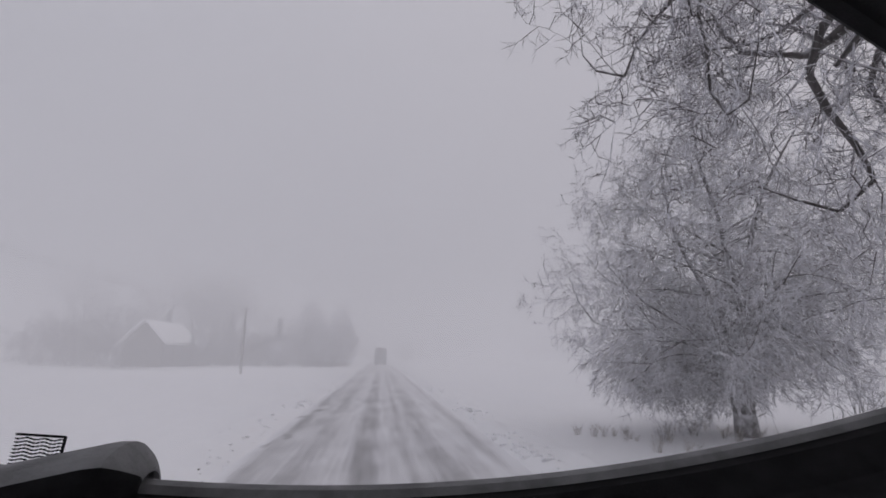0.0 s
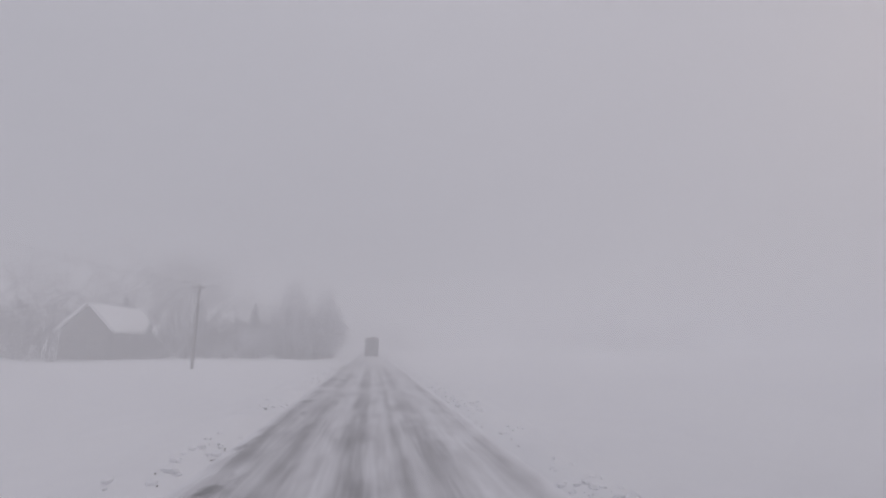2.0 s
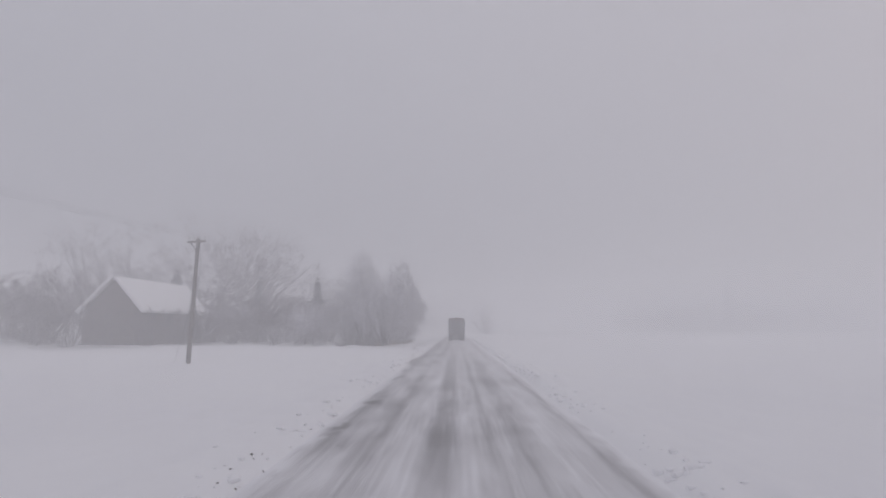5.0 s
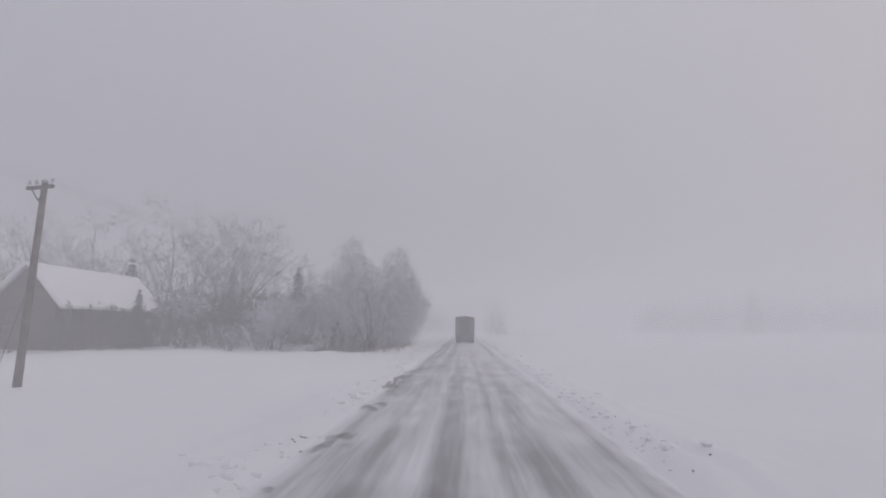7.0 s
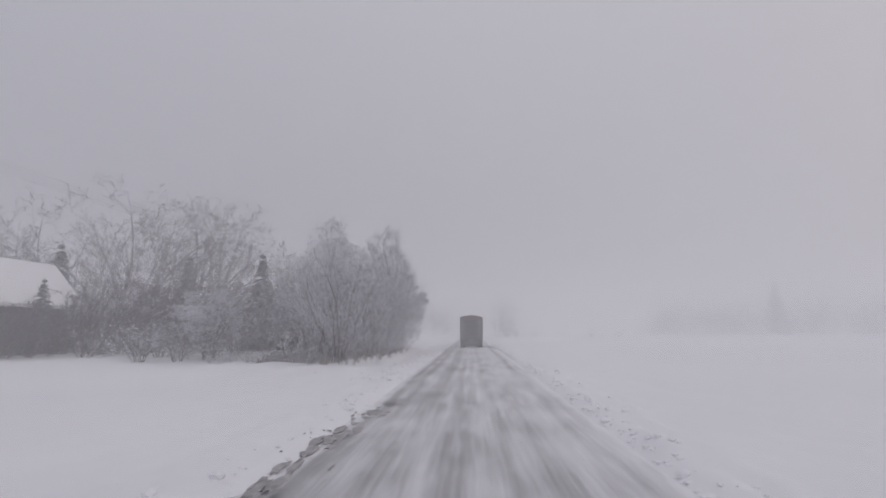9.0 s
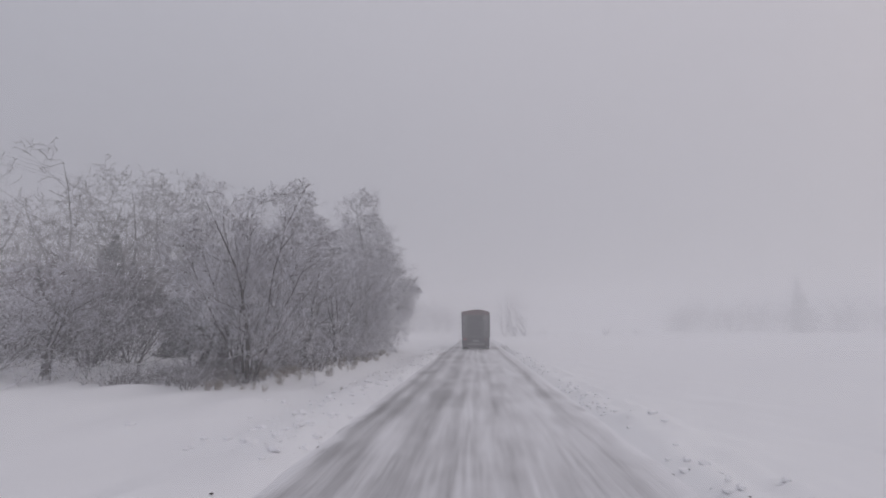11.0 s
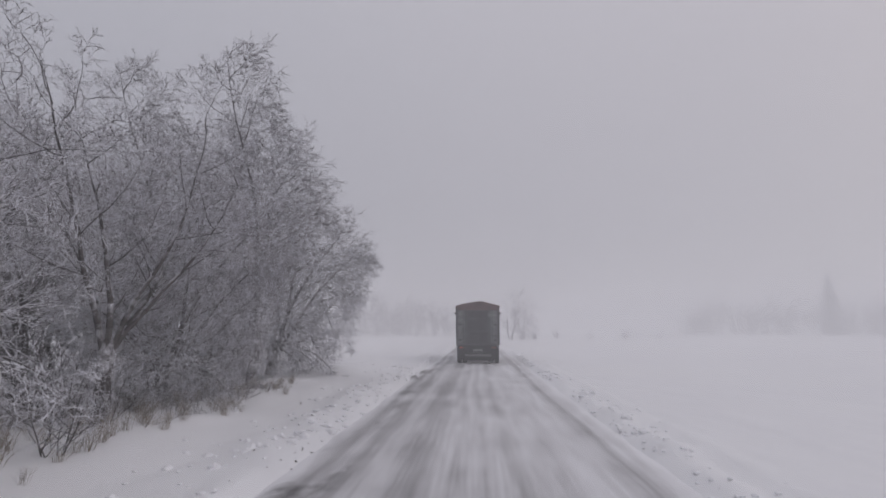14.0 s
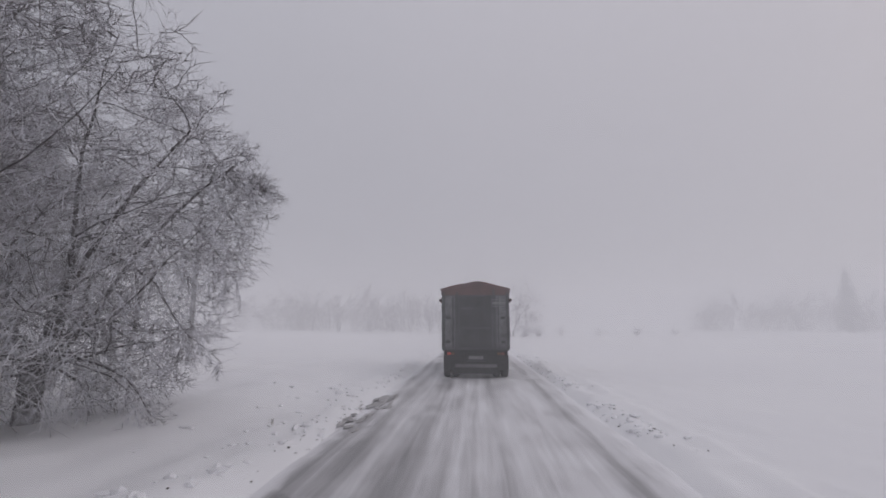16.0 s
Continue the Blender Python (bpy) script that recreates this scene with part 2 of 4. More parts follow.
def build_ground():
    xs = spaced((-8.0, 8.0), 0.16, (-900, 900))
    ys = spaced((-4.0, 105.0), 0.24, (-300, 1200))
    verts = [(x * K, y * K, ground_height(x, y) * K) for y in ys for x in xs]
    w = len(xs)
    faces = [(j * w + i, j * w + i + 1, (j + 1) * w + i + 1, (j + 1) * w + i) for j in range(len(ys) - 1) for i in range(w - 1)]
    g = new("ground", mesh_of("ground", verts, faces, SNOW, True))
    tagged(g, "snow-covered field and verges in thick winter fog", "ground", kind="structure")
    # the carriageway, packed and rutted
    xs = [-2.4 + 4.8 * i / 60 for i in range(61)]
    ys = spaced((-6.0, 110.0), 0.5, (-40, 420))
    verts = []
    for y in ys:
        for x in xs:
            n2 = noise.noise(Vector((x * 2.2, y * 0.12, 5.0)))
            n3 = noise.noise(Vector((x * 3.0, y * 1.4, 9.0)))
            edge = smooth(1.9, 2.4, abs(x))
            verts.append((x * K, y * K, 0.012 * n2 + 0.006 * n3 - edge * (0.05 + 0.03 * n3)))
    w = len(xs)
    faces = [(j * w + i, j * w + i + 1, (j + 1) * w + i + 1, (j + 1) * w + i) for j in range(len(ys) - 1) for i in range(w - 1)]
    r = new("road", mesh_of("road", verts, faces, ROAD, True))
    tagged(r, "narrow country road of packed grey snow with wheel tracks", "road", kind="structure")


build_ground()


# ---------------------------------------------------------------- fog
FOG_BANK = ((4.0, 20.0, 0.9, 2.5), (30.0, 62.0, 0.0, 1.7))  # from and to along the road, thickness gained and lost


def build_fog():
    m = bpy.data.materials.new("fog")
    m.use_nodes = True
    n, l = m.node_tree.nodes, m.node_tree.links
    n.remove(n["Principled BSDF"])
    v = n.new("ShaderNodeVolumePrincipled")
    v.inputs["Color"].default_value = (0.99, 0.99, 1.0, 1)
    v.inputs["Density"].default_value = 0.0110
    l.new(v.outputs[0], n["Material Output"].inputs["Volume"])
    tree = bpy.data.node_groups.new("fog_bank", "GeometryNodeTree")
    tree.interface.new_socket("Geometry", in_out="OUTPUT", socket_type="NodeSocketGeometry")
    out = tree.nodes.new("NodeGroupOutput")
    cube = tree.nodes.new("GeometryNodeVolumeCube")
    # a bank of thicker fog lies across the open field before the thicket
    where = tree.nodes.new("GeometryNodeInputPosition")
    split = tree.nodes.new("ShaderNodeSeparateXYZ")
    tree.links.new(where.outputs[0], split.inputs[0])
    ends = []
    for values in FOG_BANK:
        rise = tree.nodes.new("ShaderNodeMapRange")
        rise.interpolation_type = "SMOOTHSTEP"
        for k, value in zip((1, 2, 3, 4), values):
            rise.inputs[k].default_value = value
        tree.links.new(split.outputs["Y"], rise.inputs[0])
        ends.append(rise.outputs[0])
    thick = tree.nodes.new("ShaderNodeMath")
    thick.operation = "SUBTRACT"
    tree.links.new(ends[0], thick.inputs[0])
    tree.links.new(ends[1], thick.inputs[1])
    tree.links.new(thick.outputs[0], cube.inputs["Density"])
    cube.inputs["Min"].default_value = (-400, -200, -10)
    cube.inputs["Max"].default_value = (400, 600, 18)
    for axis, count in (("X", 24), ("Y", 100), ("Z", 4)):
        cube.inputs["Resolution " + axis].default_value = count
    mat = tree.nodes.new("GeometryNodeSetMaterial")
    mat.inputs["Material"].default_value = m
    tree.links.new(cube.outputs[0], mat.inputs[0])
    tree.links.new(mat.outputs[0], out.inputs[0])
    me = bpy.data.meshes.new("fog")
    me.materials.append(m)
    fog = new("fog", me)
    fog.modifiers.new("fog_bank", "NODES").node_group = tree
    tagged(fog, "thick grey winter fog over the fields", "fog", kind="structure")


scene.cycles.volume_bounces = 4
build_fog()


# ---------------------------------------------------------------- trees
def grow(seed, height, spread, trunk_r, fork=0.2, counts=(9, 8, 8, 5), droop=0.0, twig_r=0.006, upright=0.55, stems=1, bole=0.0, tilt=(0.12, 0.42), lean=(0.0, 0.0), round_top=0.6, tips=1, wiggle=1.0, fine=0.62, short=0.9, stout=1.0, hull=None, curl=0.0):
    """Segments of a bare tree: thick wood and fine twigs. bole: height at which the trunk splits into its stems."""
    rnd = random.Random(seed)
    wood, twigs = [], []

    def limb(p, d, length, r, level):
        steps = (9, 8, 5, 3, tips)[level]
        pts = [(p.copy(), r)]
        q, dd = p.copy(), d.copy()
        bend = Vector((rnd.gauss(0, curl), rnd.gauss(0, curl), rnd.gauss(0, curl) - curl * 0.6)) if curl and level else None
        reach = rnd.uniform(0.62, 1.12) * (0.45, 0.85, 1.0, 1.05, 1.1)[level]
        for i in range(steps):
            j = (0.15, 0.22, 0.32, 0.38, 0.38)[level] * wiggle
            dd = dd + Vector((rnd.uniform(-j, j), rnd.uniform(-j, j), rnd.uniform(-j, j)))
            if bend:
                dd += bend * (1.0 if i < steps * 0.6 else -1.3)
            if level >= 1:
                dd.z += (0.0, 0.06, 0.03, 0.0, 0.0)[level] - droop * (0.0, 0.11, 0.16, 0.14, 0.10)[level]
            dd.normalize()
            q = q + dd * (length / steps)
            rr = max(r * (1 - (i + 1) / steps * (0.93 if level == 0 else 0.82 if level < 3 else 0.4)), twig_r * 0.7)
            seg = (pts[-1][0], q.copy(), pts[-1][1] * (1.1 if level == 4 and i == steps - 1 else 1.0), 0 if level == 4 and i == steps - 1 else rr, (7, 4, 3, 3, 3)[level])
            (wood if level <= 1 else twigs).append(seg)
            pts.append((q.copy(), rr))
            if hull and (math.hypot(q.x - hull[0], q.y) / hull[1]) ** 2.6 + abs((q.z - hull[2]) / hull[3]) ** 2.6 > reach:
                steps = i + 1
                break
        if level >= 4:
            return
        n = counts[level] if level else max(3, counts[0] // stems)
        for c in range(n):
            f = (fork + (1 - fork) * (c + rnd.random()) / n) if level == 0 else (0.14 + 0.86 * (c + rnd.random()) / n)
            k = min(steps - 1, int(f * steps))
            u = f * steps - k
            at = pts[k][0].lerp(pts[k + 1][0], u)
            ar = pts[k][1] * (1 - u) + pts[k + 1][1] * u
            along = (pts[k + 1][0] - pts[k][0]).normalized()
            side = along.orthogonal().normalized()
            side.rotate(Matrix.Rotation(c * 2.4 + rnd.uniform(-0.6, 0.6), 3, along))
            up = (upright if level == 0 else (0.6 if level == 1 else fine)) + rnd.uniform(-0.15, 0.2)
            nd = (along * up + side * (1 - up * 0.4)).normalized()
            if level == 0:
                ln = spread * (1.08 - round_top * f) * rnd.uniform(0.8, 1.2)
                nr = max(0.014, min(ar * rnd.uniform(0.35, 0.5), stout * (0.012 * ln + 0.010)))
            else:
                ln = length * (0.5, 0.48, 0.56 * short, 0.62 * short)[level] * rnd.uniform(0.7, 1.3) * (1.15 - 0.4 * f)
                nr = max(ar * 0.42, twig_r * (1.4 if level == 2 else 1.0))
            limb(at, nd, ln, nr, level + 1)

    if bole:
        p = Vector((0, 0, -0.3))
        top = Vector((lean[0] * bole, lean[1] * bole, bole))
        mid = p.lerp(top, 0.45)
        wood.append((p, mid, trunk_r * 1.25, trunk_r * 1.02, 12))
        wood.append((mid, top, trunk_r * 1.02, trunk_r * 1.0, 12))
        for s in range(stems):
            a = s * 2.399 + rnd.uniform(-0.4, 0.4)
            t = rnd.uniform(*tilt)
            v = Vector((math.cos(a) * t + lean[0], math.sin(a) * t + lean[1], 1)).normalized()
            limb(top - Vector((0, 0, 0.25)) + Vector((math.cos(a), math.sin(a), 0)) * trunk_r * 0.45, v, (height - bole) * rnd.uniform(0.78, 0.98), trunk_r * rnd.uniform(0.34, 0.5), 0)
        return wood, twigs
    for s in range(stems):
        a = s * 2.399 + rnd.uniform(-0.3, 0.3)
        t = 0.0 if stems == 1 else rnd.uniform(*tilt)
        v = Vector((math.cos(a) * t + rnd.uniform(-0.04, 0.04) + lean[0], math.sin(a) * t + rnd.uniform(-0.04, 0.04) + lean[1], 1)).normalized()
        o = Vector((math.cos(a) * 0.12, math.sin(a) * 0.12, -0.25)) if stems > 1 else Vector((0, 0, -0.25))
        limb(o, v, (height * 0.86 + 0.25) * (1.0 if s == 0 else rnd.uniform(0.8, 1.0)), trunk_r * (1.0 if s == 0 else rnd.uniform(0.6, 0.9)), 0)
    return wood, twigs


def tree(kind, seed, label, category="tree", group="", twig=None, **kw):
    wood, twigs = grow(seed, **kw)
    base = new(kind)
    v, f = tubes(wood)
    t = new("trunk", mesh_of("trunk", v, f, BARK, True))
    v, f = tubes(twigs)
    c = new("crown", mesh_of("crown", v, f, twig or TWIG))
    t.parent = c.parent = base
    tagged(base, label, category, group)
    return base


def spot(x, y, turn=0.0, scale=1.0, tall=1.0):
    return pose(x * K, y * K, ground_height(x, y) * K, 0, 0, turn) @ Matrix.Diagonal((scale * K, scale * K, scale * tall * K, 1))


def stand(ob, x, y, turn=0.0, scale=1.0, tall=1.0):
    ob.matrix_basis = spot(x, y, turn, scale, tall)
    return ob


# the old trees on the right-hand verge
right_tree = stand(tree("frosted_tree", 3, "old roadside tree with a drooping crown of frosted twigs", height=7.8, spread=3.5, trunk_r=0.19, fork=0.06,
                        counts=(84, 11, 10, 6), droop=0.5, upright=0.3, stems=5, bole=1.3, tilt=(0.1, 0.42), lean=(-0.05, 0.0), twig_r=0.0045, round_top=0.6, wiggle=1.2, short=0.72, stout=1.3,
                        hull=(-0.7, 3.45, 3.75, 3.25), curl=0.16), 7.15, 9.15, 10, 1.03)
near_tree = stand(tree("frosted_tree", 8, "old roadside tree with thick crooked limbs hung with frost", height=8.2, spread=2.7, trunk_r=0.26, fork=0.12,
                       counts=(44, 10, 9, 7), droop=0.75, upright=0.3, stems=5, bole=3.9, tilt=(0.4, 0.8), lean=(-0.06, 0.03), twig_r=0.0035, round_top=0.4, wiggle=1.9, short=0.7, stout=1.8,
                       tips=2, curl=0.3), 3.9, 2.5, 75)

# the thicket on the left-hand verge
GROUP = "trees of the roadside thicket"
broad = stand(tree("frosted_tree", 11, "broad many-stemmed roadside tree white with hoar frost", group=GROUP, height=5.3, spread=1.7, trunk_r=0.058, fork=0.12,
                   counts=(56, 8, 7, 7), upright=0.7, stems=8, tilt=(0.1, 0.36), round_top=0.5, twig_r=0.0046, short=0.8), -5.9, 62.4, 300, 1.04)
limbed = stand(tree("frosted_tree", 71, "thick-trunked tree with low level limbs lined with frost", group=GROUP, height=6.0, spread=2.3, trunk_r=0.19, fork=0.08,
                    counts=(48, 8, 7, 5), upright=0.4, stems=5, bole=1.3, tilt=(0.2, 0.85), round_top=0.45, twig_r=0.0046, wiggle=1.3, short=0.8), -5.9, 66.9, 200, 0.85, 0.9)
forked = stand(tree("frosted_tree", 83, "tall forked tree with dark limbs and frosted twigs", group=GROUP, height=6.9, spread=2.1, trunk_r=0.14, fork=0.12,
                    counts=(42, 8, 7, 5), upright=0.65, stems=6, bole=1.5, tilt=(0.14, 0.46), round_top=0.5, twig_r=0.0046, wiggle=1.1, short=0.8), -5.9, 70.4, 40, 0.84)
slim = stand(tree("frosted_tree", 17, "slender bare tree with upright frosted branches", group=GROUP, height=6.2, spread=2.1, trunk_r=0.08, fork=0.10,
                  counts=(30, 6, 6, 5), upright=0.75, stems=4, tilt=(0.06, 0.3), round_top=0.55, twig_r=0.0046), -9.6, 66.2, 30, 0.9)
birch = stand(tree("frosted_birch", 31, "tall birch with hanging frosted twigs", group=GROUP, height=9.4, spread=3.0, trunk_r=0.13, fork=0.15,
                   counts=(51, 9, 8, 6), droop=0.55, upright=0.7, stems=3, bole=1.6, tilt=(0.04, 0.2), lean=(0.09, 0.0), round_top=0.75, twig_r=0.0044, fine=0.8), -6.0, 75.7, 0, 0.95)
arched = stand(tree("frosted_tree", 23, "round crooked tree with arching frosted branches over the verge", group=GROUP, height=6.8, spread=2.9, trunk_r=0.16, fork=0.02,
                    counts=(78, 8, 7, 6), droop=0.22, upright=0.36, stems=6, bole=0.9, tilt=(0.12, 0.55), lean=(0.05, 0.0), hull=(0.3, 2.9, 3.2, 3.3), round_top=0.35, twig_r=0.0044, wiggle=1.1, short=0.85, curl=0.16), -6.7, 78.6)
low = stand(tree("frosted_bush", 41, "low bush of frosted twigs under the trees", "bush", "bushes along the verge", height=2.0, spread=1.2, trunk_r=0.022, fork=0.05,
                 counts=(24, 4, 3, 3), upright=0.6, stems=8, tilt=(0.15, 0.7), round_top=0.4), -5.0, 65.2, 0, 0.8)
orchard = stand(tree("frosted_fruit_tree", 47, "small spreading fruit tree covered with frost", "tree", "small trees by the house", height=2.7, spread=1.9, trunk_r=0.09, fork=0.1,
                     counts=(24, 7, 6, 5), upright=0.35, stems=4, bole=0.7, tilt=(0.3, 0.8), round_top=0.3, wiggle=1.3), -11.6, 62.6)
far_tree = stand(tree("hazy_tree", 53, "bare grey tree faint in the fog", "tree", "trees in the fog", height=9.0, spread=3.4, trunk_r=0.12, fork=0.10,
                      counts=(16, 5, 4, 4), upright=0.6, stems=3, tilt=(0.08, 0.3), round_top=0.5, twig_r=0.0085, twig=HAZE_TWIG), -18.0, 84.5)
faint_tree = stand(tree("hazy_tree", 54, "tall bare tree almost lost in the fog", "tree", "trees in the fog", height=9.0, spread=3.4, trunk_r=0.12, fork=0.10,
                        counts=(12, 3, 3, 2), upright=0.65, stems=3, tilt=(0.08, 0.3), round_top=0.5, twig_r=0.026, twig=HAZE_TWIG), -9.0, 203.0)
scrub = stand(tree("frosted_scrub", 61, "dense grey scrub dim in the fog", "bush", "scrub by the house", height=2.8, spread=1.9, trunk_r=0.03, fork=0.05,
                   counts=(24, 3, 4, 4), upright=0.55, stems=8, tilt=(0.15, 0.7), round_top=0.35, twig_r=0.0075, twig=HAZE_TWIG), -13.8, 69.0)

for i, (kind, x, y, s, tall) in enumerate((
        (orchard, -7.4, 64.8, 1.0, 1.1), (slim, -8.0, 69.0, 1.0, 1.0), (slim, -8.6, 72.0, 1.1, 1.0), (arched, -6.6, 72.9, 0.66, 1.0), (slim, -7.4, 77.2, 0.8, 1.0),
        (birch, -10.6, 78.6, 1.0, 1.0), (slim, -9.4, 81.6, 0.9, 1.0), (limbed, -8.6, 66.2, 0.9, 1.05), (slim, -11.6, 82.0, 1.0, 1.0), (slim, -9.0, 75.4, 0.9, 1.0))):
    copy_thing(kind, spot(x, y, (0 if kind is arched else 67 * i + 20), s, tall))
for i, (x, y, s) in enumerate(((-4.8, 68.4, 0.55), (-6.6, 65.2, 0.9), (-5.7, 70.2, 0.6), (-6.9, 70.6, 0.8), (-9.2, 75.0, 0.8), (-9.6, 79.4, 0.8), (-6.6, 60.9, 0.45), (-12.4, 61.2, 0.9), (-14.8, 62.2, 1.0),
                               (6.1, 9.3, 0.30), (5.3, 9.0, 0.22), (11.4, 10.6, 0.8))):
    copy_thing(low, spot(x, y, 51 * i, s))
far_scrub = stand(tree("frosted_scrub", 62, "far scrub faint in the fog", "bush", "scrub in the fog", height=2.8, spread=1.9, trunk_r=0.03, fork=0.05,
                       counts=(14, 2, 2, 2), upright=0.55, stems=5, tilt=(0.15, 0.7), round_top=0.35, twig_r=0.019, twig=HAZE_TWIG), 64.0, 220.0)
scrub_spots = [(-13.6, 66.4, 0.7), (-15.4, 64.6, 0.9), (-17.6, 66.2, 1.05), (-20.6, 66.8, 1.05), (-16.6, 70.6, 1.3), (-20.4, 71.4, 1.3), (-22.6, 65.0, 0.7), (-13.4, 73.6, 1.2),
               (-23.4, 62.6, 0.85), (-23.0, 64.0, 0.8), (-23.6, 61.0, 0.8), (-31.4, 62.4, 1.5), (-34.2, 63.2, 1.7), (-37.4, 65.0, 1.6), (-40.4, 64.0, 1.6), (-22.8, 68.8, 0.9), (-17.8, 74.4, 1.4), (-21.6, 75.0, 1.4), (-25.0, 74.0, 1.5), (-14.6, 78.4, 1.5),
               (-14.6, 67.8, 1.1), (-18.6, 69.0, 1.1), (-22.4, 72.4, 1.2), (-11.8, 75.6, 1.3), (-23.4, 59.2, 0.8), (-25.8, 58.6, 0.85), (-28.4, 58.4, 0.9), (-22.6, 66.8, 0.9),
               (-32.0, 59.6, 1.0), (-19.2, 64.4, 0.8), (-15.8, 76.0, 1.3)]
scrub_spots += [(-40.0 - 4.2 * k, 68.0 + 3.0 * (k % 3), 1.3 + 0.25 * (k % 2)) for k in range(13)]
for i, (x, y, s) in enumerate(scrub_spots):
    copy_thing(scrub, spot(x, y, 51 * i, s))
for i in range(21):
    copy_thing(far_scrub, spot(66.0 + 4.5 * i, 219.0 + 2.5 * (i % 3), 61 * i, 2.3 + 0.3 * (i % 4)))
for i in range(20):
    copy_thing(far_scrub, spot(-9.0 - 3.3 * i, 203.0 + 2.5 * (i % 3) + 0.6 * i, 47 * i, 2.2 + 0.35 * (i % 4)))
for i, (x, y, s) in enumerate(((-12.6, 63.6, 0.9), (-20.6, 68.6, 1.0), (-23.4, 69.6, 0.95))):
    copy_thing(orchard, spot(x, y, 80 * i + 30, s))
for i, (x, y, s) in enumerate(((-38.0, 92.0, 1.9), (-29.0, 93.0, 1.7), (-33.0, 89.0, 1.7), (-43.0, 88.0, 1.7), (-47.0, 84.0, 1.5), (-26.6, 85.0, 1.4), (-35.0, 97.0, 1.9), (-31.0, 98.0, 1.8), (-24.5, 88.0, 1.15), (-21.0, 92.0, 1.1), (-28.0, 90.0, 1.2), (-31.5, 84.0, 1.1), (-13.2, 82.5, 0.85), (-14.0, 90.0, 0.9), (-34.0, 76.0, 0.9), (-38.5, 78.0, 1.0), (-36.5, 84.0, 1.1), (-33.5, 69.0, 0.75), (-36.8, 71.0, 0.8), (-40.0, 68.0, 0.7),
                               (-44.0, 74.0, 0.85), (-49.0, 77.0, 0.9), (-54.0, 74.0, 0.85), (-59.0, 78.0, 0.9), (-64.0, 75.0, 0.85), (-70.0, 79.0, 0.9), (-77.0, 77.0, 1.0), (-84.0, 82.0, 1.1), (-42.0, 96.0, 1.4), (-50.0, 92.0, 1.3),
                               (5.8, 148.0, 0.95), (8.0, 150.0, 0.7), (9.8, 149.0, 0.45))):
    copy_thing(far_tree, spot(x, y, 73 * i + 11, s))
for i in range(9):
    copy_thing(faint_tree, spot(-12.0 - 5.5 * i, 200.0 + 3.5 * (i % 3) + 0.8 * i, 47 * i, 0.95 + 0.14 * (i % 4)))
for i in range(16):
    copy_thing(faint_tree, spot(68.0 + 5.8 * i, 221.0 + 4.0 * (i % 3), 59 * i, 0.9 + 0.027 * i + 0.16 * (i % 3)))
for i, (x, y, s) in enumerate(((15.0, 158.0, 0.9), (21.0, 156.0, 0.8), (28.6, 160.0, 1.05), (36.0, 163.0, 0.8), (7.0, 142.0, 1.0), (9.4, 145.0, 0.9))):
    copy_thing(low, spot(x, y, 64 * i, s))


def fir(seed, height, width):
    """A young fir: a straight stem with whorls of drooping boughs set with needles."""
    rnd = random.Random(seed)
    wood, needles = [(Vector((0, 0, -0.2)), Vector((0, 0, height)), 0.09, 0.012, 8)], []
    tiers = 20
    for k in range(tiers):
        f = (k + 0.5) / tiers
        z = height * (0.08 + 0.9 * f) + rnd.uniform(-0.12, 0.12)
        reach = width * (1 - f) ** 0.85 + 0.08
        for c in range(11):
            a = c * 2 * math.pi / 11 + k * 0.7 + rnd.uniform(-0.2, 0.2)
            out = Vector((math.cos(a), math.sin(a), 0))
            p0 = Vector((0, 0, z + rnd.uniform(-0.12, 0.12)))
            ln = reach * rnd.uniform(0.75, 1.1)
            p1 = p0 + out * ln * 0.6 + Vector((0, 0, -0.30 * ln))
            p2 = p0 + out * ln + Vector((0, 0, -0.42 * ln))
            needles.append((p0, p1, 0.02, 0.014, 3))
            needles.append((p1, p2, 0.014, 0.006, 3))
            side = Vector((-out.y, out.x, 0))
            m = max(4, int(ln * 10))
            for i in range(m):
                q = p0.lerp(p1, min(1, (i + 1) / m * 1.6)) if (i + 1) / m < 0.62 else p1.lerp(p2, ((i + 1) / m - 0.62) / 0.38)
                w = 0.34 * ln * (1.1 - (i / m)) + 0.06
                for sg in (-1, 1):
                    e = q + side * sg * w * rnd.uniform(0.7, 1.1) + out * w * 0.6 + Vector((0, 0, -0.5 * w + rnd.uniform(-0.08, 0.05)))
                    needles.append((q, e, 0.045, 0.016, 3))
    base = new("fir_tree")
    v, f = tubes(wood)
    t = new("trunk", mesh_of("trunk", v, f, BARK, True))
    v, f = tubes(needles)
    c = new("crown", mesh_of("crown", v, f, NEEDLE))
    t.parent = c.parent = base
    return tagged(base, "dark green fir tree dusted with snow", "fir tree", "firs by the house")


fir_a = stand(fir(5, 7.4, 1.7), -22.9, 78.8)
for i, (x, y, s) in enumerate(((-14.8, 74.4, 0.8), (-24.0, 66.8, 0.5), (-11.4, 78.6, 0.8), (-30.6, 75.0, 0.9), (107.0, 218.0, 2.2))):
    copy_thing(fir_a, spot(x, y, 40 * i, s))


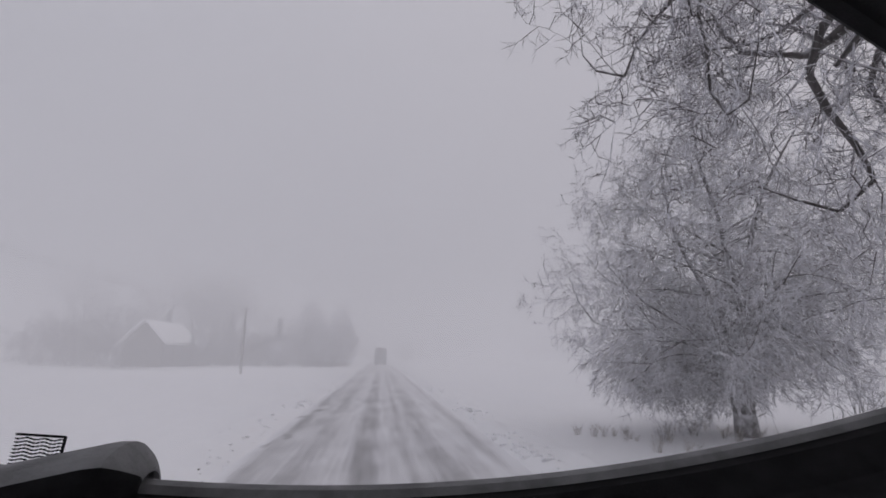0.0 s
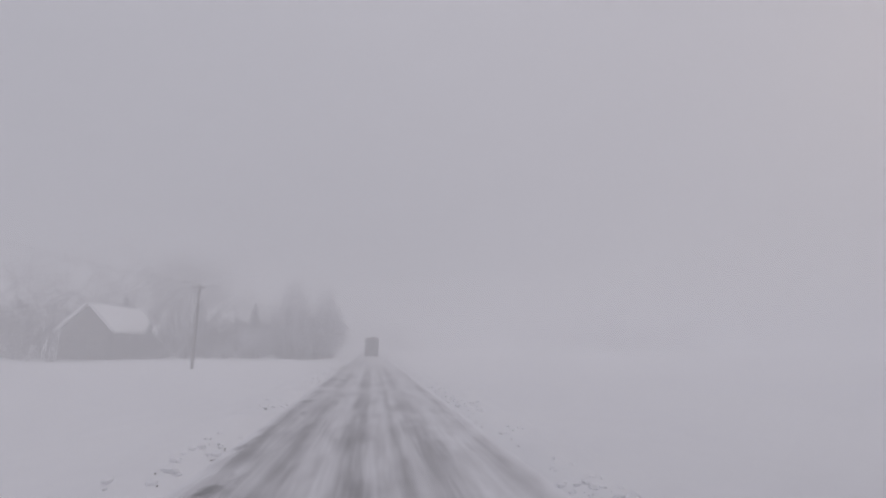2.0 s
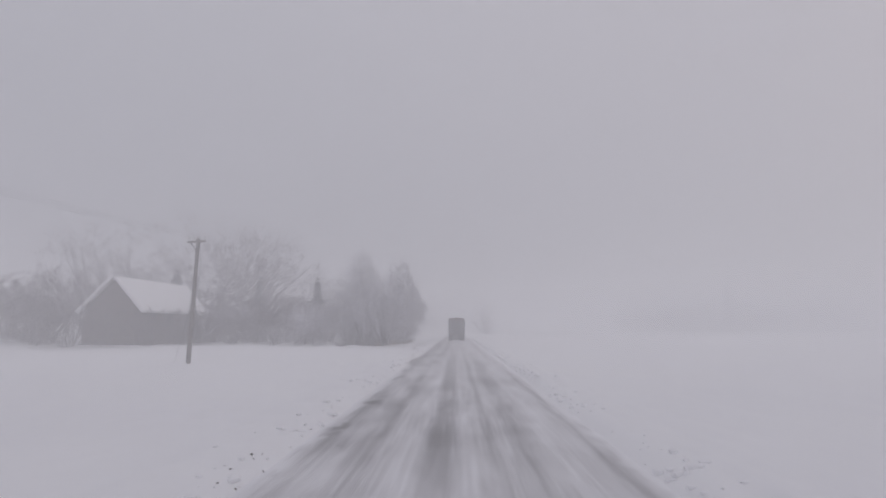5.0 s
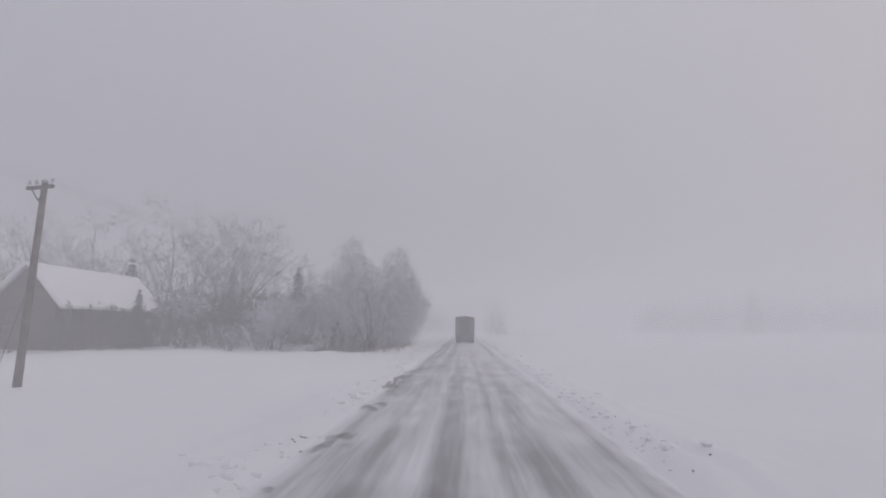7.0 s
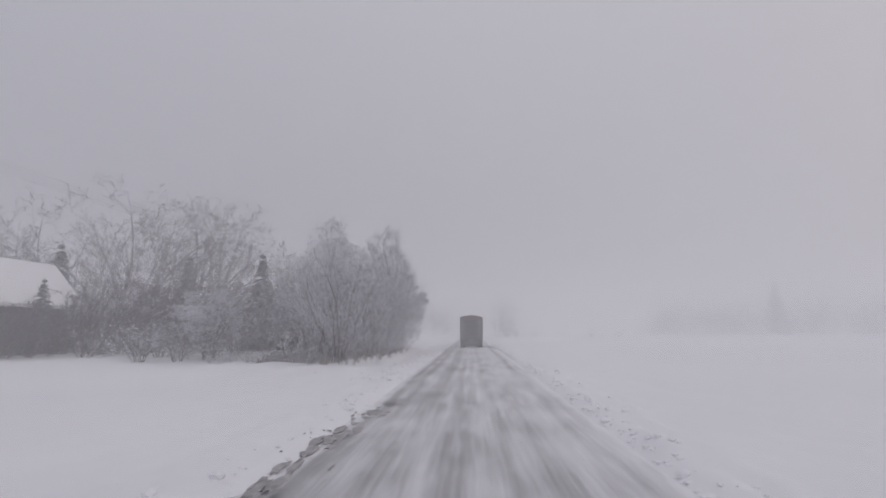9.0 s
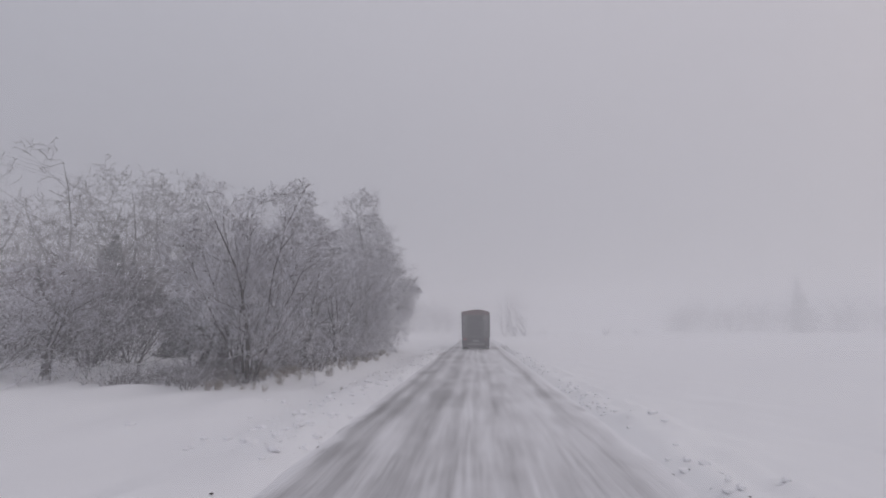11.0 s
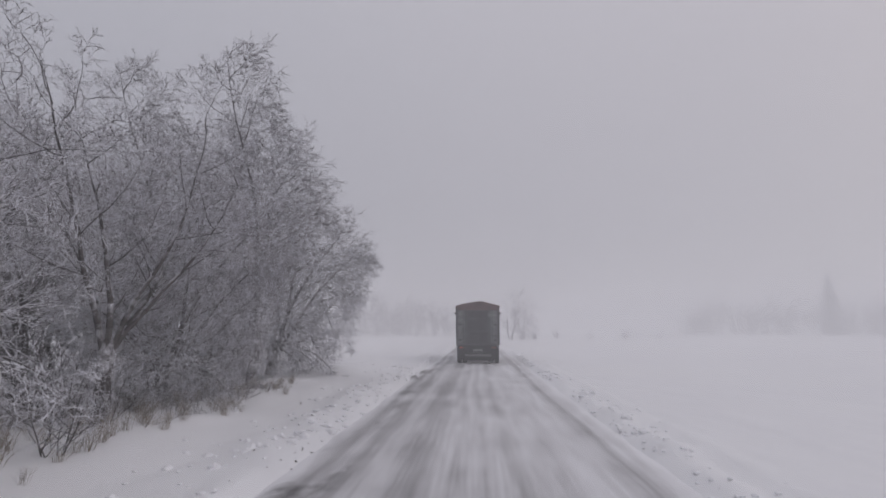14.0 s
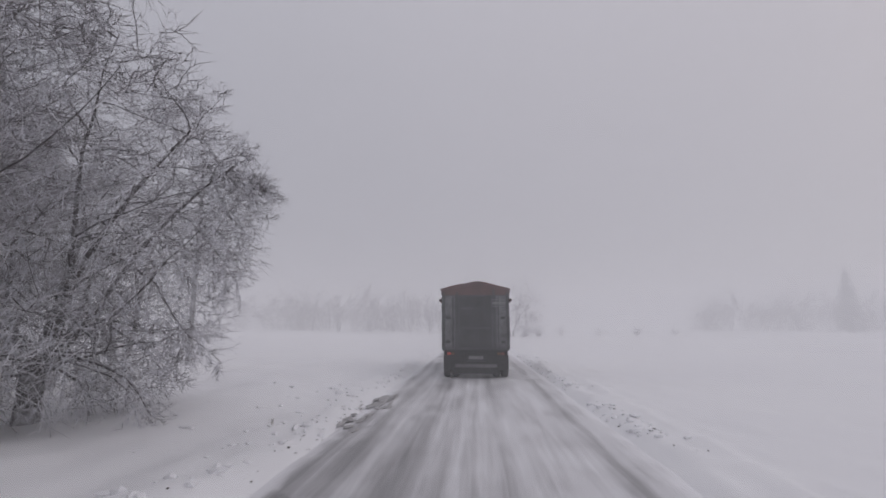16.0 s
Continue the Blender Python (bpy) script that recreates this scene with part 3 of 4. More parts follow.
# ---------------------------------------------------------------- dry weeds and clods on the verges
def weed_mesh(seed):
    rnd = random.Random(seed)
    segs = []
    for i in range(16):
        a, h = rnd.uniform(0, 6.283), rnd.uniform(0.25, 0.6)
        p0 = Vector((rnd.uniform(-0.12, 0.12), rnd.uniform(-0.12, 0.12), -0.05))
        p1 = p0 + Vector((math.cos(a) * 0.08, math.sin(a) * 0.08, h * 0.6))
        p2 = p1 + Vector((math.cos(a) * 0.14, math.sin(a) * 0.14, h * 0.4))
        segs += [(p0, p1, 0.006, 0.005, 3), (p1, p2, 0.005, 0.003, 3)]
        for k in range(3):
            q = p1.lerp(p2, k / 3)
            segs.append((q, q + Vector((rnd.uniform(-0.09, 0.09), rnd.uniform(-0.09, 0.09), rnd.uniform(0.03, 0.1))), 0.004, 0.003, 3))
    v, f = tubes(segs)
    return v, f


def undergrowth(count, x0, x1, y0, y1):
    """Thin shoots and brambles that fill the foot of the thicket."""
    rnd = random.Random(37)
    segs = []
    for i in range(count):
        x, y = rnd.uniform(x0, x1), rnd.uniform(y0, y1)
        if x > -6.3 and noise.noise(Vector((x * 0.5, y * 0.35, 4.0))) < 0.05:
            continue
        z = ground_height(x, y)
        h = rnd.uniform(0.2, 0.75) * (0.5 if x > -6.0 else 1.0)
        p = Vector((x, y, z - 0.04))
        d = Vector((rnd.gauss(0, 0.7), rnd.gauss(0, 0.7), 1.0)).normalized()
        for k in range(3):
            q = p + d * (h / 3)
            segs.append((p, q, 0.006 - 0.0014 * k, 0.0046 - 0.0014 * k, 3))
            for j in range(2):
                u = p.lerp(q, rnd.random())
                segs.append((u, u + (d + Vector((rnd.uniform(-1, 1), rnd.uniform(-1, 1), rnd.uniform(-0.5, 0.5)))) * h * 0.2, 0.0034, 0.0, 3))
            p = q
            d = (d + Vector((rnd.gauss(0, 0.3), rnd.gauss(0, 0.3), rnd.gauss(-0.15, 0.2)))).normalized()
    v, f = tubes([(a * K, b * K, r * K, w * K, n) for a, b, r, w, n in segs])
    brush = new("undergrowth", mesh_of("undergrowth", v, f, frost_material("bramble_twigs", (0.085, 0.07, 0.066), 0.60)))
    tagged(brush, "thin frosted brushwood and brambles under the roadside trees", "undergrowth", kind="stuff")


undergrowth(5200, -9.5, -4.7, 61.2, 75.0)
STRAW = frost_material("dry_straw", (0.20, 0.16, 0.115), 0.62)
verts, faces = [], []
rnd = random.Random(77)
for i in range(326):
    if i < 30:
        x, y = rnd.uniform(3.9, 7.4), rnd.uniform(7.6, 10.0)
    elif i < 60:
        x, y = -rnd.uniform(4.6, 6.6), rnd.uniform(60.8, 64.0)
    elif i < 320:
        x, y = -rnd.uniform(4.3, 8.0), rnd.uniform(63.0, 75.5)
    else:
        x, y = -rnd.uniform(3.1, 4.8), rnd.uniform(58.0, 84.0)
    v, f = weed_mesh(rnd.randrange(9))
    o, s, z = len(verts), (rnd.uniform(0.25, 0.55) if i < 320 else rnd.uniform(0.12, 0.3)), ground_height(x, y)
    verts += [((x + p.x * s) * K, (y + p.y * s) * K, (z + p.z * s) * K) for p in v]
    faces += [tuple(o + k for k in q) for q in f]
tagged(new("dry_weeds", mesh_of("dry_weeds", verts, faces, STRAW)), "dry frosted weeds and straw standing out of the snow", "weeds", kind="stuff")


def clods(name, label, mat, spots, rnd):
    """Lumps of ploughed snow or frozen earth lying on the verge."""
    verts, faces = [], []
    for x, y, s in spots:
        o = len(verts)
        b = bmesh.new()
        bmesh.ops.create_icosphere(b, subdivisions=1, radius=1.0)
        z = max(ground_height(x, y), -0.03)
        sx, sy, sz = s * rnd.uniform(0.7, 1.5), s * rnd.uniform(0.7, 1.4), s * rnd.uniform(0.45, 0.8)
        for p in b.verts:
            k = rnd.uniform(0.72, 1.15)
            verts.append(((x + p.co.x * sx * k) * K, (y + p.co.y * sy * k) * K, (z + (p.co.z * k + 0.2) * sz) * K))
        b.verts.index_update()
        faces += [tuple(o + p.index for p in q.verts) for q in b.faces]
        b.free()
    tagged(new(name, mesh_of(name, verts, faces, mat)), label, "clods", kind="stuff")


rnd = random.Random(5)
clump = lambda y: noise.noise(Vector((4.0, y * 0.35, 2.0)))
spots = []
while len(spots) < 1500:
    y = rnd.uniform(3.0, 100.0)
    side = rnd.choice((-1, 1, 1))
    if clump(y + 50 * side) + rnd.uniform(-0.3, 0.3) < 0.05:
        continue
    spots.append((side * (2.25 + abs(rnd.gauss(0, 0.35))), y, rnd.uniform(0.012, 0.05) * rnd.choice((1, 1, 1.8))))
for i in range(420):
    y = rnd.uniform(56.0, 86.0)
    spots.append((-(2.5 + abs(rnd.gauss(0, 0.75))), y, rnd.uniform(0.02, 0.085) * rnd.choice((0.6, 1, 1))))
clods("snow_clods", "lumps of ploughed snow along the road edges", SNOW, spots, rnd)
EARTH = plain("frozen_earth", (0.10, 0.085, 0.075), 0.85, spread=0.4, bump=0.5)
spots = []
while len(spots) < 620:
    y = rnd.uniform(3.0, 100.0)
    side = rnd.choice((-1, -1, 1))
    if clump(y * 1.6 + 90 * side) + rnd.uniform(-0.25, 0.25) < 0.12:
        continue
    spots.append((side * (2.2 + abs(rnd.gauss(0, 0.28))), y, rnd.uniform(0.006, 0.02)))
clods("earth_clods", "small dark lumps of frozen earth on the snowy road edge", EARTH, spots, rnd)


# ---------------------------------------------------------------- slush on the road
SLUSH = plain("dirty_slush", (0.34, 0.33, 0.33), 0.5, 0.0, 5.0, 0.45, 0.6)


def slush(spots):
    """Thin ragged smears of dirty slush drawn out along the road's edge."""
    rnd = random.Random(19)
    verts, faces = [], []
    for x, y, wide, long in spots:
        for k in range(rnd.randint(22, 30)):
            cx, cy = x + rnd.gauss(0, 0.26) * wide, y + rnd.gauss(0, 0.32) * long
            rx, ry = wide * rnd.uniform(0.04, 0.16), long * rnd.uniform(0.05, 0.2)
            n, h, o = 11, rnd.uniform(0.003, 0.008), len(verts)
            verts.append((cx * K, cy * K, 0.014 + h))
            for f, z in ((0.6, 0.014 + h * 0.8), (1.0, 0.002)):
                for i in range(n):
                    r, a = rnd.uniform(0.5, 1.3) * f, 2 * math.pi * i / n
                    verts.append(((cx + math.cos(a) * rx * r) * K, (cy + math.sin(a) * ry * r) * K, z))
            for i in range(n):
                j = (i + 1) % n
                faces.append((o, o + 1 + i, o + 1 + j))
                faces.append((o + 1 + i, o + 1 + n + i, o + 1 + n + j, o + 1 + j))
    tagged(new("slush", mesh_of("slush", verts, faces, SLUSH)), "ragged smears of dirty slush on the packed snow road", "slush", kind="stuff")


slush(((-2.0, 82.2, 0.8, 2.0), (-2.15, 80.0, 0.6, 1.6), (-2.1, 48.6, 0.6, 1.6), (-2.15, 46.3, 0.55, 1.6), (-2.0, 50.4, 0.6, 1.1)))


# ---------------------------------------------------------------- poles and wires
WOOD = plain("weathered_pole_wood", (0.17, 0.15, 0.14), 0.9, scale=5, spread=0.35, bump=0.5)
IRON = plain("dark_iron", (0.06, 0.06, 0.065), 0.6, 0.5)
PORCELAIN = plain("grey_porcelain", (0.55, 0.55, 0.55), 0.3)
LAMP_GREY = plain("lamp_housing", (0.22, 0.22, 0.23), 0.5, 0.3)
LAMP_GLASS = plain("lamp_lens", (0.5, 0.5, 0.5), 0.2)


def rod(p0, p1, r, sides=8):
    b = bmesh.new()
    v, f = tubes([(Vector(p0), Vector(p1), r, r, sides)])
    vs = [b.verts.new(p) for p in v]
    for q in f:
        b.faces.new([vs[k] for k in q])
    return b


def utility_pole(height, label):
    base = new("utility_pole")
    part("shaft", lathe([(0.105, -0.3), (0.10, 0.0), (0.09, height * 0.5), (0.075, height - 0.02), (0.06, height)], 14, "Z"), WOOD, base)
    arm = part("crossarm", box(0.95, 0.09, 0.10, (0, -0.11, height - 0.28), 0.012), WOOD, base)
    for x in (-0.42, -0.16, 0.16, 0.42):
        pin = part("insulator", lathe([(0.012, height - 0.19), (0.012, height - 0.12), (0.045, height - 0.12), (0.05, height - 0.08), (0.03, height - 0.05), (0.04, height - 0.03), (0.02, height)], 10, "Z"), PORCELAIN, base, "grey porcelain insulator")
        pin.location = (x, -0.11, 0)
    part("brace", rod((-0.30, -0.12, height - 0.26), (0, -0.12, height - 0.62), 0.015), IRON, base)
    part("brace", rod((0.30, -0.12, height - 0.26), (0, -0.12, height - 0.62), 0.015), IRON, base)
    return tagged(base, label, "pole", "poles of the power line")


pole = utility_pole(5.7, "weathered wooden power pole with a short crossarm")
pole.matrix_basis = spot(-11.9, 44.75, -12)
pole_spots = ((-12.6, 4.0), (-11.9, 44.75), (-9.7, 87.7))
copy_thing(pole, spot(*pole_spots[0], -4))
part_stay = part("stay_wire", rod((-12.4 * K, 44.5 * K, ground_height(-12.4, 44.5) * K - 0.05), (-12.0 * K, 44.7 * K, 2.8), 0.008), IRON)
tagged(part_stay, "slack steel stay wire beside the wooden pole", "wire")

lamp_post = new("street_lamp")
lamp_post.matrix_basis = spot(-9.7, 87.7, 0, 1.0)
part("post", lathe([(0.085, -0.3), (0.085, 0.0), (0.07, 3.6), (0.05, 7.2), (0.03, 7.25)], 14, "Z"), plain("pale_concrete", (0.42, 0.42, 0.43), 0.85, bump=0.4), lamp_post)
part("arm", rod((0.05, 0, 5.95), (1.0, -0.1, 6.45), 0.025), LAMP_GREY, lamp_post)
head = box(0.52, 0.24, 0.13, (0, 0, 0), 0.05, seg=3)
for v in head.verts:
    v.co.y *= 0.55 + 0.45 * (v.co.x + 0.26) / 0.52
lamp_head = part("lamp_head", head, LAMP_GREY, lamp_post, "grey tapered lamp housing", pose(1.2, -0.1, 6.46, 0, -24, 0))
part("lens", box(0.34, 0.16, 0.03, (0.04, 0, -0.028), 0.012), LAMP_GLASS, lamp_head)
part("crossarm", box(0.8, 0.08, 0.09, (0, -0.1, 6.9), 0.01), WOOD, lamp_post)
tagged(lamp_post, "tall street lamp on a pale post behind frosted trees", "street lamp")


def wire(p0, p1, sag):
    """One sagging wire as a single bent tube."""
    n, r = 18, 0.0026
    b = bmesh.new()
    rings = []
    for i in range(n + 1):
        u = i / n
        p = Vector(p0).lerp(Vector(p1), u)
        p.z -= sag * 4 * u * (1 - u)
        rings.append([b.verts.new(p + Vector((r * math.cos(a), 0, r * math.sin(a)))) for a in (0.0, 2.1, 4.2)])
    for q, w in zip(rings, rings[1:]):
        for i in range(3):
            b.faces.new((q[i], q[(i + 1) % 3], w[(i + 1) % 3], w[i]))
    tagged(part("power_line", b, IRON), "thin overhead power line between the poles", "wire", "power lines")


for k in range(2):
    (xa, ya), (xb, yb) = pole_spots[k], pole_spots[k + 1]
    for o in (-0.42, -0.16, 0.16, 0.42):
        za = ground_height(xa, ya) + 5.7
        zb = ground_height(xb, yb) + (5.7 if k < 1 else 7.0)
        wire(Vector((xa + o, ya - 0.1, za)) * K, Vector((xb + o, yb - 0.1, zb)) * K, 0.9)


# ---------------------------------------------------------------- house behind the trees
def house():
    base = new("house")
    base.matrix_basis = spot(-27.2, 65.6, 88)
    wallm = plain("weathered_plaster", (0.11, 0.09, 0.078), 0.9, scale=2.0, spread=0.2)
    frame_m = plain("window_frame_paint", (0.2, 0.19, 0.18), 0.6)
    glass_m, n, l, g = material("dark_window_glass")
    g.inputs["Base Color"].default_value = (0.03, 0.035, 0.04, 1)
    g.inputs["Roughness"].default_value = 0.08
    length, depth, eave, ridge = 9.2, 4.4, 2.9, 5.3
    b = bmesh.new()
    prof = [(-depth / 2, -0.4), (-depth / 2, eave), (0, ridge - 0.15), (depth / 2, eave), (depth / 2, -0.4)]
    ends = [[b.verts.new((x, y, z)) for y, z in prof] for x in (-length / 2, length / 2)]
    b.faces.new(ends[0])
    b.faces.new(ends[1][::-1])
    for i in range(5):
        j = (i + 1) % 5
        b.faces.new((ends[0][j], ends[0][i], ends[1][i], ends[1][j]))
    bmesh.ops.recalc_face_normals(b, faces=b.faces)
    part("wall", b, wallm, base)
    for sg in (-1, 1):
        r = bmesh.new()
        run, rise = depth / 2 + 0.5, ridge - eave + 0.45
        ln = math.hypot(run, rise)
        box(length + 0.6, ln, 0.28, (0, 0, 0), 0.09, r, 3)
        part("roof", r, SNOW, base, "thick snow on the pitched roof", pose(0, sg * run / 2, (ridge + eave - 0.45) / 2 + 0.0, -sg * math.degrees(math.atan2(rise, run)), 0, 0))
    for x in (-3.0, -0.6, 2.2):
        w = part("window", box(1.2, 0.12, 1.4, (x, -depth / 2 - 0.03, 1.3), 0.02), frame_m, base, "weathered window frame")
        for sx in (-0.28, 0.28):
            part("pane", box(0.48, 0.02, 1.22, (x + sx, -depth / 2 - 0.10, 1.39)), glass_m, w)
    return tagged(base, "house with a snow-covered pitched roof behind bare trees", "house")


house()


# ---------------------------------------------------------------- truck
def truck(y_rear):
    base = new("truck")
    base.matrix_basis = pose(0.03, y_rear, 0.0)
    steel = plain("grimy_grey_steel", (0.075, 0.078, 0.08), 0.75, 0.2, 3.0, 0.4)
    panel = plain("dirty_tailgate_paint", (0.095, 0.098, 0.10), 0.75, 0.1, 2.0, 0.45)
    dark = plain("dark_chassis", (0.03, 0.03, 0.032), 0.85, 0.0, 4.0, 0.4)
    tarp = plain("faded_red_tarpaulin", (0.17, 0.062, 0.055), 0.85, 0.0, 1.5, 0.35, 0.4)
    rubber = plain("tyre_rubber", (0.025, 0.025, 0.027), 0.9, 0.0, 8.0, 0.4)
    rimm = plain("grimy_rim", (0.12, 0.12, 0.12), 0.6, 0.4)
    redm = plain("red_lamp_lens", (0.30, 0.03, 0.025), 0.35)
    glow = redm.node_tree.nodes["Principled BSDF"]
    glow.inputs["Emission Color"].default_value = (1.0, 0.08, 0.04, 1)
    glow.inputs["Emission Strength"].default_value = 0.15
    dull = plain("dull_red_lens", (0.16, 0.04, 0.035), 0.5)
    amber = plain("amber_lamp_lens", (0.16, 0.08, 0.03), 0.5)
    white = plain("worn_white_paint", (0.22, 0.22, 0.22), 0.7)
    W, L, low_z, top = 2.46, 6.4, 1.02, 3.22
    body = part("cargo_body", box(W - 0.10, L - 0.1, top - low_z, (0, L / 2 + 0.05, low_z), 0.03), steel, base)
    for k in range(8):
        for sg in (-1, 1):
            part("side_rib", box(0.06, 0.09, top - low_z - 0.1, (sg * (W / 2 - 0.02), 0.35 + k * 0.82, low_z + 0.05), 0.012), steel, body)
    gate = part("tailgate", box(W - 0.16, 0.08, top - low_z - 0.18, (0, 0, low_z + 0.02), 0.015), panel, base)
    for x in (-W / 2 + 0.08, -0.66, 0.66, W / 2 - 0.08):
        part("post", box(0.10, 0.10, top - low_z - 0.02, (x, -0.05, low_z), 0.015), steel, gate)
    for z in (low_z + 0.02, low_z + 0.75, low_z + 1.45, top - 0.30):
        part("rail", box(1.22, 0.06, 0.07, (0, -0.06, z), 0.012), steel, gate)
    for x in (-0.98, 0.98):
        for z in (low_z + 0.25, low_z + 1.1):
            part("hinge", box(0.16, 0.07, 0.09, (x, -0.06, z), 0.015), dark, gate)
    for x in (-0.72, 0.72):
        part("latch_rod", rod((x * 1.13, -0.09, low_z + 0.1), (x * 1.13, -0.09, top - 0.3), 0.018), steel, gate)
    part("centre_panel", box(1.16, 0.02, top - low_z - 0.36, (0, -0.052, low_z + 0.1), 0.004), plain("sooty_centre_panel", (0.045, 0.046, 0.048), 0.8, 0.0, 2.5, 0.5), gate, "dark sooty centre panel")
    for x in (-0.95, 0.95):
        part("side_panel", box(0.40, 0.02, top - low_z - 0.40, (x, -0.05, low_z + 0.12), 0.004), plain("snow_dusted_panel", (0.15, 0.152, 0.155), 0.8, 0.0, 3.0, 0.55), gate, "grey side panel dusted with snow")
    for x, z, w, h in ((0.84, top - 0.42, 0.52, 0.02), (0.84, top - 0.66, 0.52, 0.02)):
        part("sign_edge", box(w, 0.02, h, (x, -0.11, z), 0.003), white, gate)
    plate = part("notice_plate", box(0.46, 0.02, 0.10, (0.84, -0.105, top - 0.58), 0.006), white, gate, "small pale notice plate")
    # tarpaulin with a shallow ridge, rolled along both edges
    b = bmesh.new()
    n = 12
    rows = []
    for y in (-0.08, L * 0.25, L * 0.5, L * 0.75, L + 0.05):
        row = []
        for i in range(n + 1):
            u = -1 + 2 * i / n
            sag = 0.03 * math.sin(y * 2.0 + i)
            row.append(b.verts.new((u * (W / 2 + 0.03), y, top - 0.02 + 0.30 * (1 - abs(u)) ** 0.85 + sag * (1 - abs(u)))))
        rows.append(row)
    for a, c in zip(rows, rows[1:]):
        for i in range(n):
            b.faces.new((a[i], a[i + 1], c[i + 1], c[i]))
    ext = bmesh.ops.extrude_face_region(b, geom=b.faces[:])
    for v in [g for g in ext["geom"] if isinstance(g, bmesh.types.BMVert)]:
        v.co.z -= 0.05
    bmesh.ops.recalc_face_normals(b, faces=b.faces)
    cover = part("tarpaulin", b, tarp, base, "faded red tarpaulin cover")
    b = bmesh.new()
    vs = [b.verts.new(p) for p in ((-W / 2, -0.075, top - 0.24), (W / 2, -0.075, top - 0.24), (W / 2, -0.085, top - 0.02), (0, -0.085, top + 0.26), (-W / 2, -0.085, top - 0.02))]
    f = b.faces.new(vs)
    ext = bmesh.ops.extrude_face_region(b, geom=[f])
    for v in [g for g in ext["geom"] if isinstance(g, bmesh.types.BMVert)]:
        v.co.y -= 0.02
    bmesh.ops.recalc_face_normals(b, faces=b.faces)
    part("end_flap", b, plain("sooty_tarpaulin", (0.115, 0.062, 0.056), 0.85, 0.0, 2.0, 0.35, 0.4), cover, "hanging red-brown end flap")
    for sg in (-1, 1):
        part("rolled_edge", rod((sg * (W / 2 + 0.03), -0.1, top - 0.42), (sg * (W / 2 + 0.03), L, top - 0.42), 0.055, 10), tarp, cover)
    # chassis and running gear
    for x in (-0.42, 0.42):
        part("chassis_rail", box(0.09, 8.4, 0.24, (x, 4.3, 0.76), 0.01), dark, base)
    for y in (0.25, 1.1, 2.4, 3.9, 5.4):
        part("cross_member", box(2.1, 0.10, 0.12, (0, y, 0.9), 0.01), dark, base)
    bumper = part("rear_bumper", box(1.5, 0.08, 0.12, (0, 0.02, 0.42), 0.02), plain("pale_bumper_steel", (0.16, 0.16, 0.16), 0.6, 0.3), base, "pale steel underrun bar")
    for x in (-0.5, 0.5):
        part("bumper_bracket", box(0.07, 0.12, 0.40, (x, 0.10, 0.46), 0.01), dark, bumper)
    for sg in (-1, 1):
        lamp = part("tail_lamp", box(0.30, 0.07, 0.13, (sg * 0.88, 0.0, 0.84), 0.02), dark, base)
        part("lens", box(0.14, 0.02, 0.09, (sg * 0.95, -0.04, 0.86), 0.008), redm if sg < 0 else dull, lamp, "red lens")
        part("lens", box(0.10, 0.02, 0.09, (sg * 0.81, -0.04, 0.86), 0.008), amber, lamp, "amber lens")
        part("mudflap", box(0.60, 0.02, 0.52, (sg * 0.88, 0.42, 0.30), 0.005), rubber, base)
        part("mudguard", box(0.66, 1.2, 0.04, (sg * 0.88, 1.1, 0.97), 0.015), dark, base)
    # dark sheet added between the wheels in place of the underside's shade
    part("underside_shade", box(1.5, 0.03, 0.80, (0, 0.55, 0.14), 0.008), dark, base)
    prof = [(0.30, -0.13), (0.44, -0.135), (0.48, -0.11), (0.495, -0.07), (0.495, 0.07), (0.48, 0.11), (0.44, 0.135), (0.30, 0.13)]
    rimp = [(0.10, -0.10), (0.28, -0.12), (0.30, -0.10), (0.30, 0.10), (0.28, 0.12), (0.10, 0.06)]
    tyre_b, rim_b = lathe(prof, 28), lathe(rimp, 20)
    tm, rm = bpy.data.meshes.new("tyre"), bpy.data.meshes.new("rim")
    tyre_b.to_mesh(tm), rim_b.to_mesh(rm)
    tyre_b.free(), rim_b.free()
    tm.materials.append(rubber), rm.materials.append(rimm)
    for x, y in ((-1.06, 1.1), (-0.76, 1.1), (0.76, 1.1), (1.06, 1.1), (-1.0, 7.2), (1.0, 7.2)):
        wheel = new("tyre", tm)
        wheel.parent = base
        wheel.location = (x, y, 0.49)
        r = new("rim", rm)
        r.parent = wheel
    part("tow_bar", rod((-0.34, 0.0, 0.66), (0.34, 0.0, 0.66), 0.03, 8), steel, base)
    part("number_plate", box(0.52, 0.012, 0.12, (0, -0.03, 0.70), 0.004), white, base, "grimy blank number plate")
    part("axle", rod((-1.0, 1.1, 0.49), (1.0, 1.1, 0.49), 0.07, 10), dark, base)
    part("axle", rod((-0.95, 7.2, 0.49), (0.95, 7.2, 0.49), 0.05, 10), dark, base)
    # the cab in front of the load
    cab = part("cab", box(2.3, 1.75, 2.0, (0, 7.55, 0.75), 0.16, seg=3), plain("cab_paint", (0.12, 0.13, 0.14), 0.5), base)
    pipe = part("antenna", rod((1.12, 6.6, 2.6), (1.16, 6.6, 3.75), 0.012, 6), dark, base)
    for sg in (-1, 1):
        part("mirror", box(0.10, 0.06, 0.36, (sg * 1.32, 8.2, 1.9), 0.02), dark, cab)
    return tagged(base, "grimy grey tipper truck with a faded red tarpaulin cover", "truck")


truck(100.6)


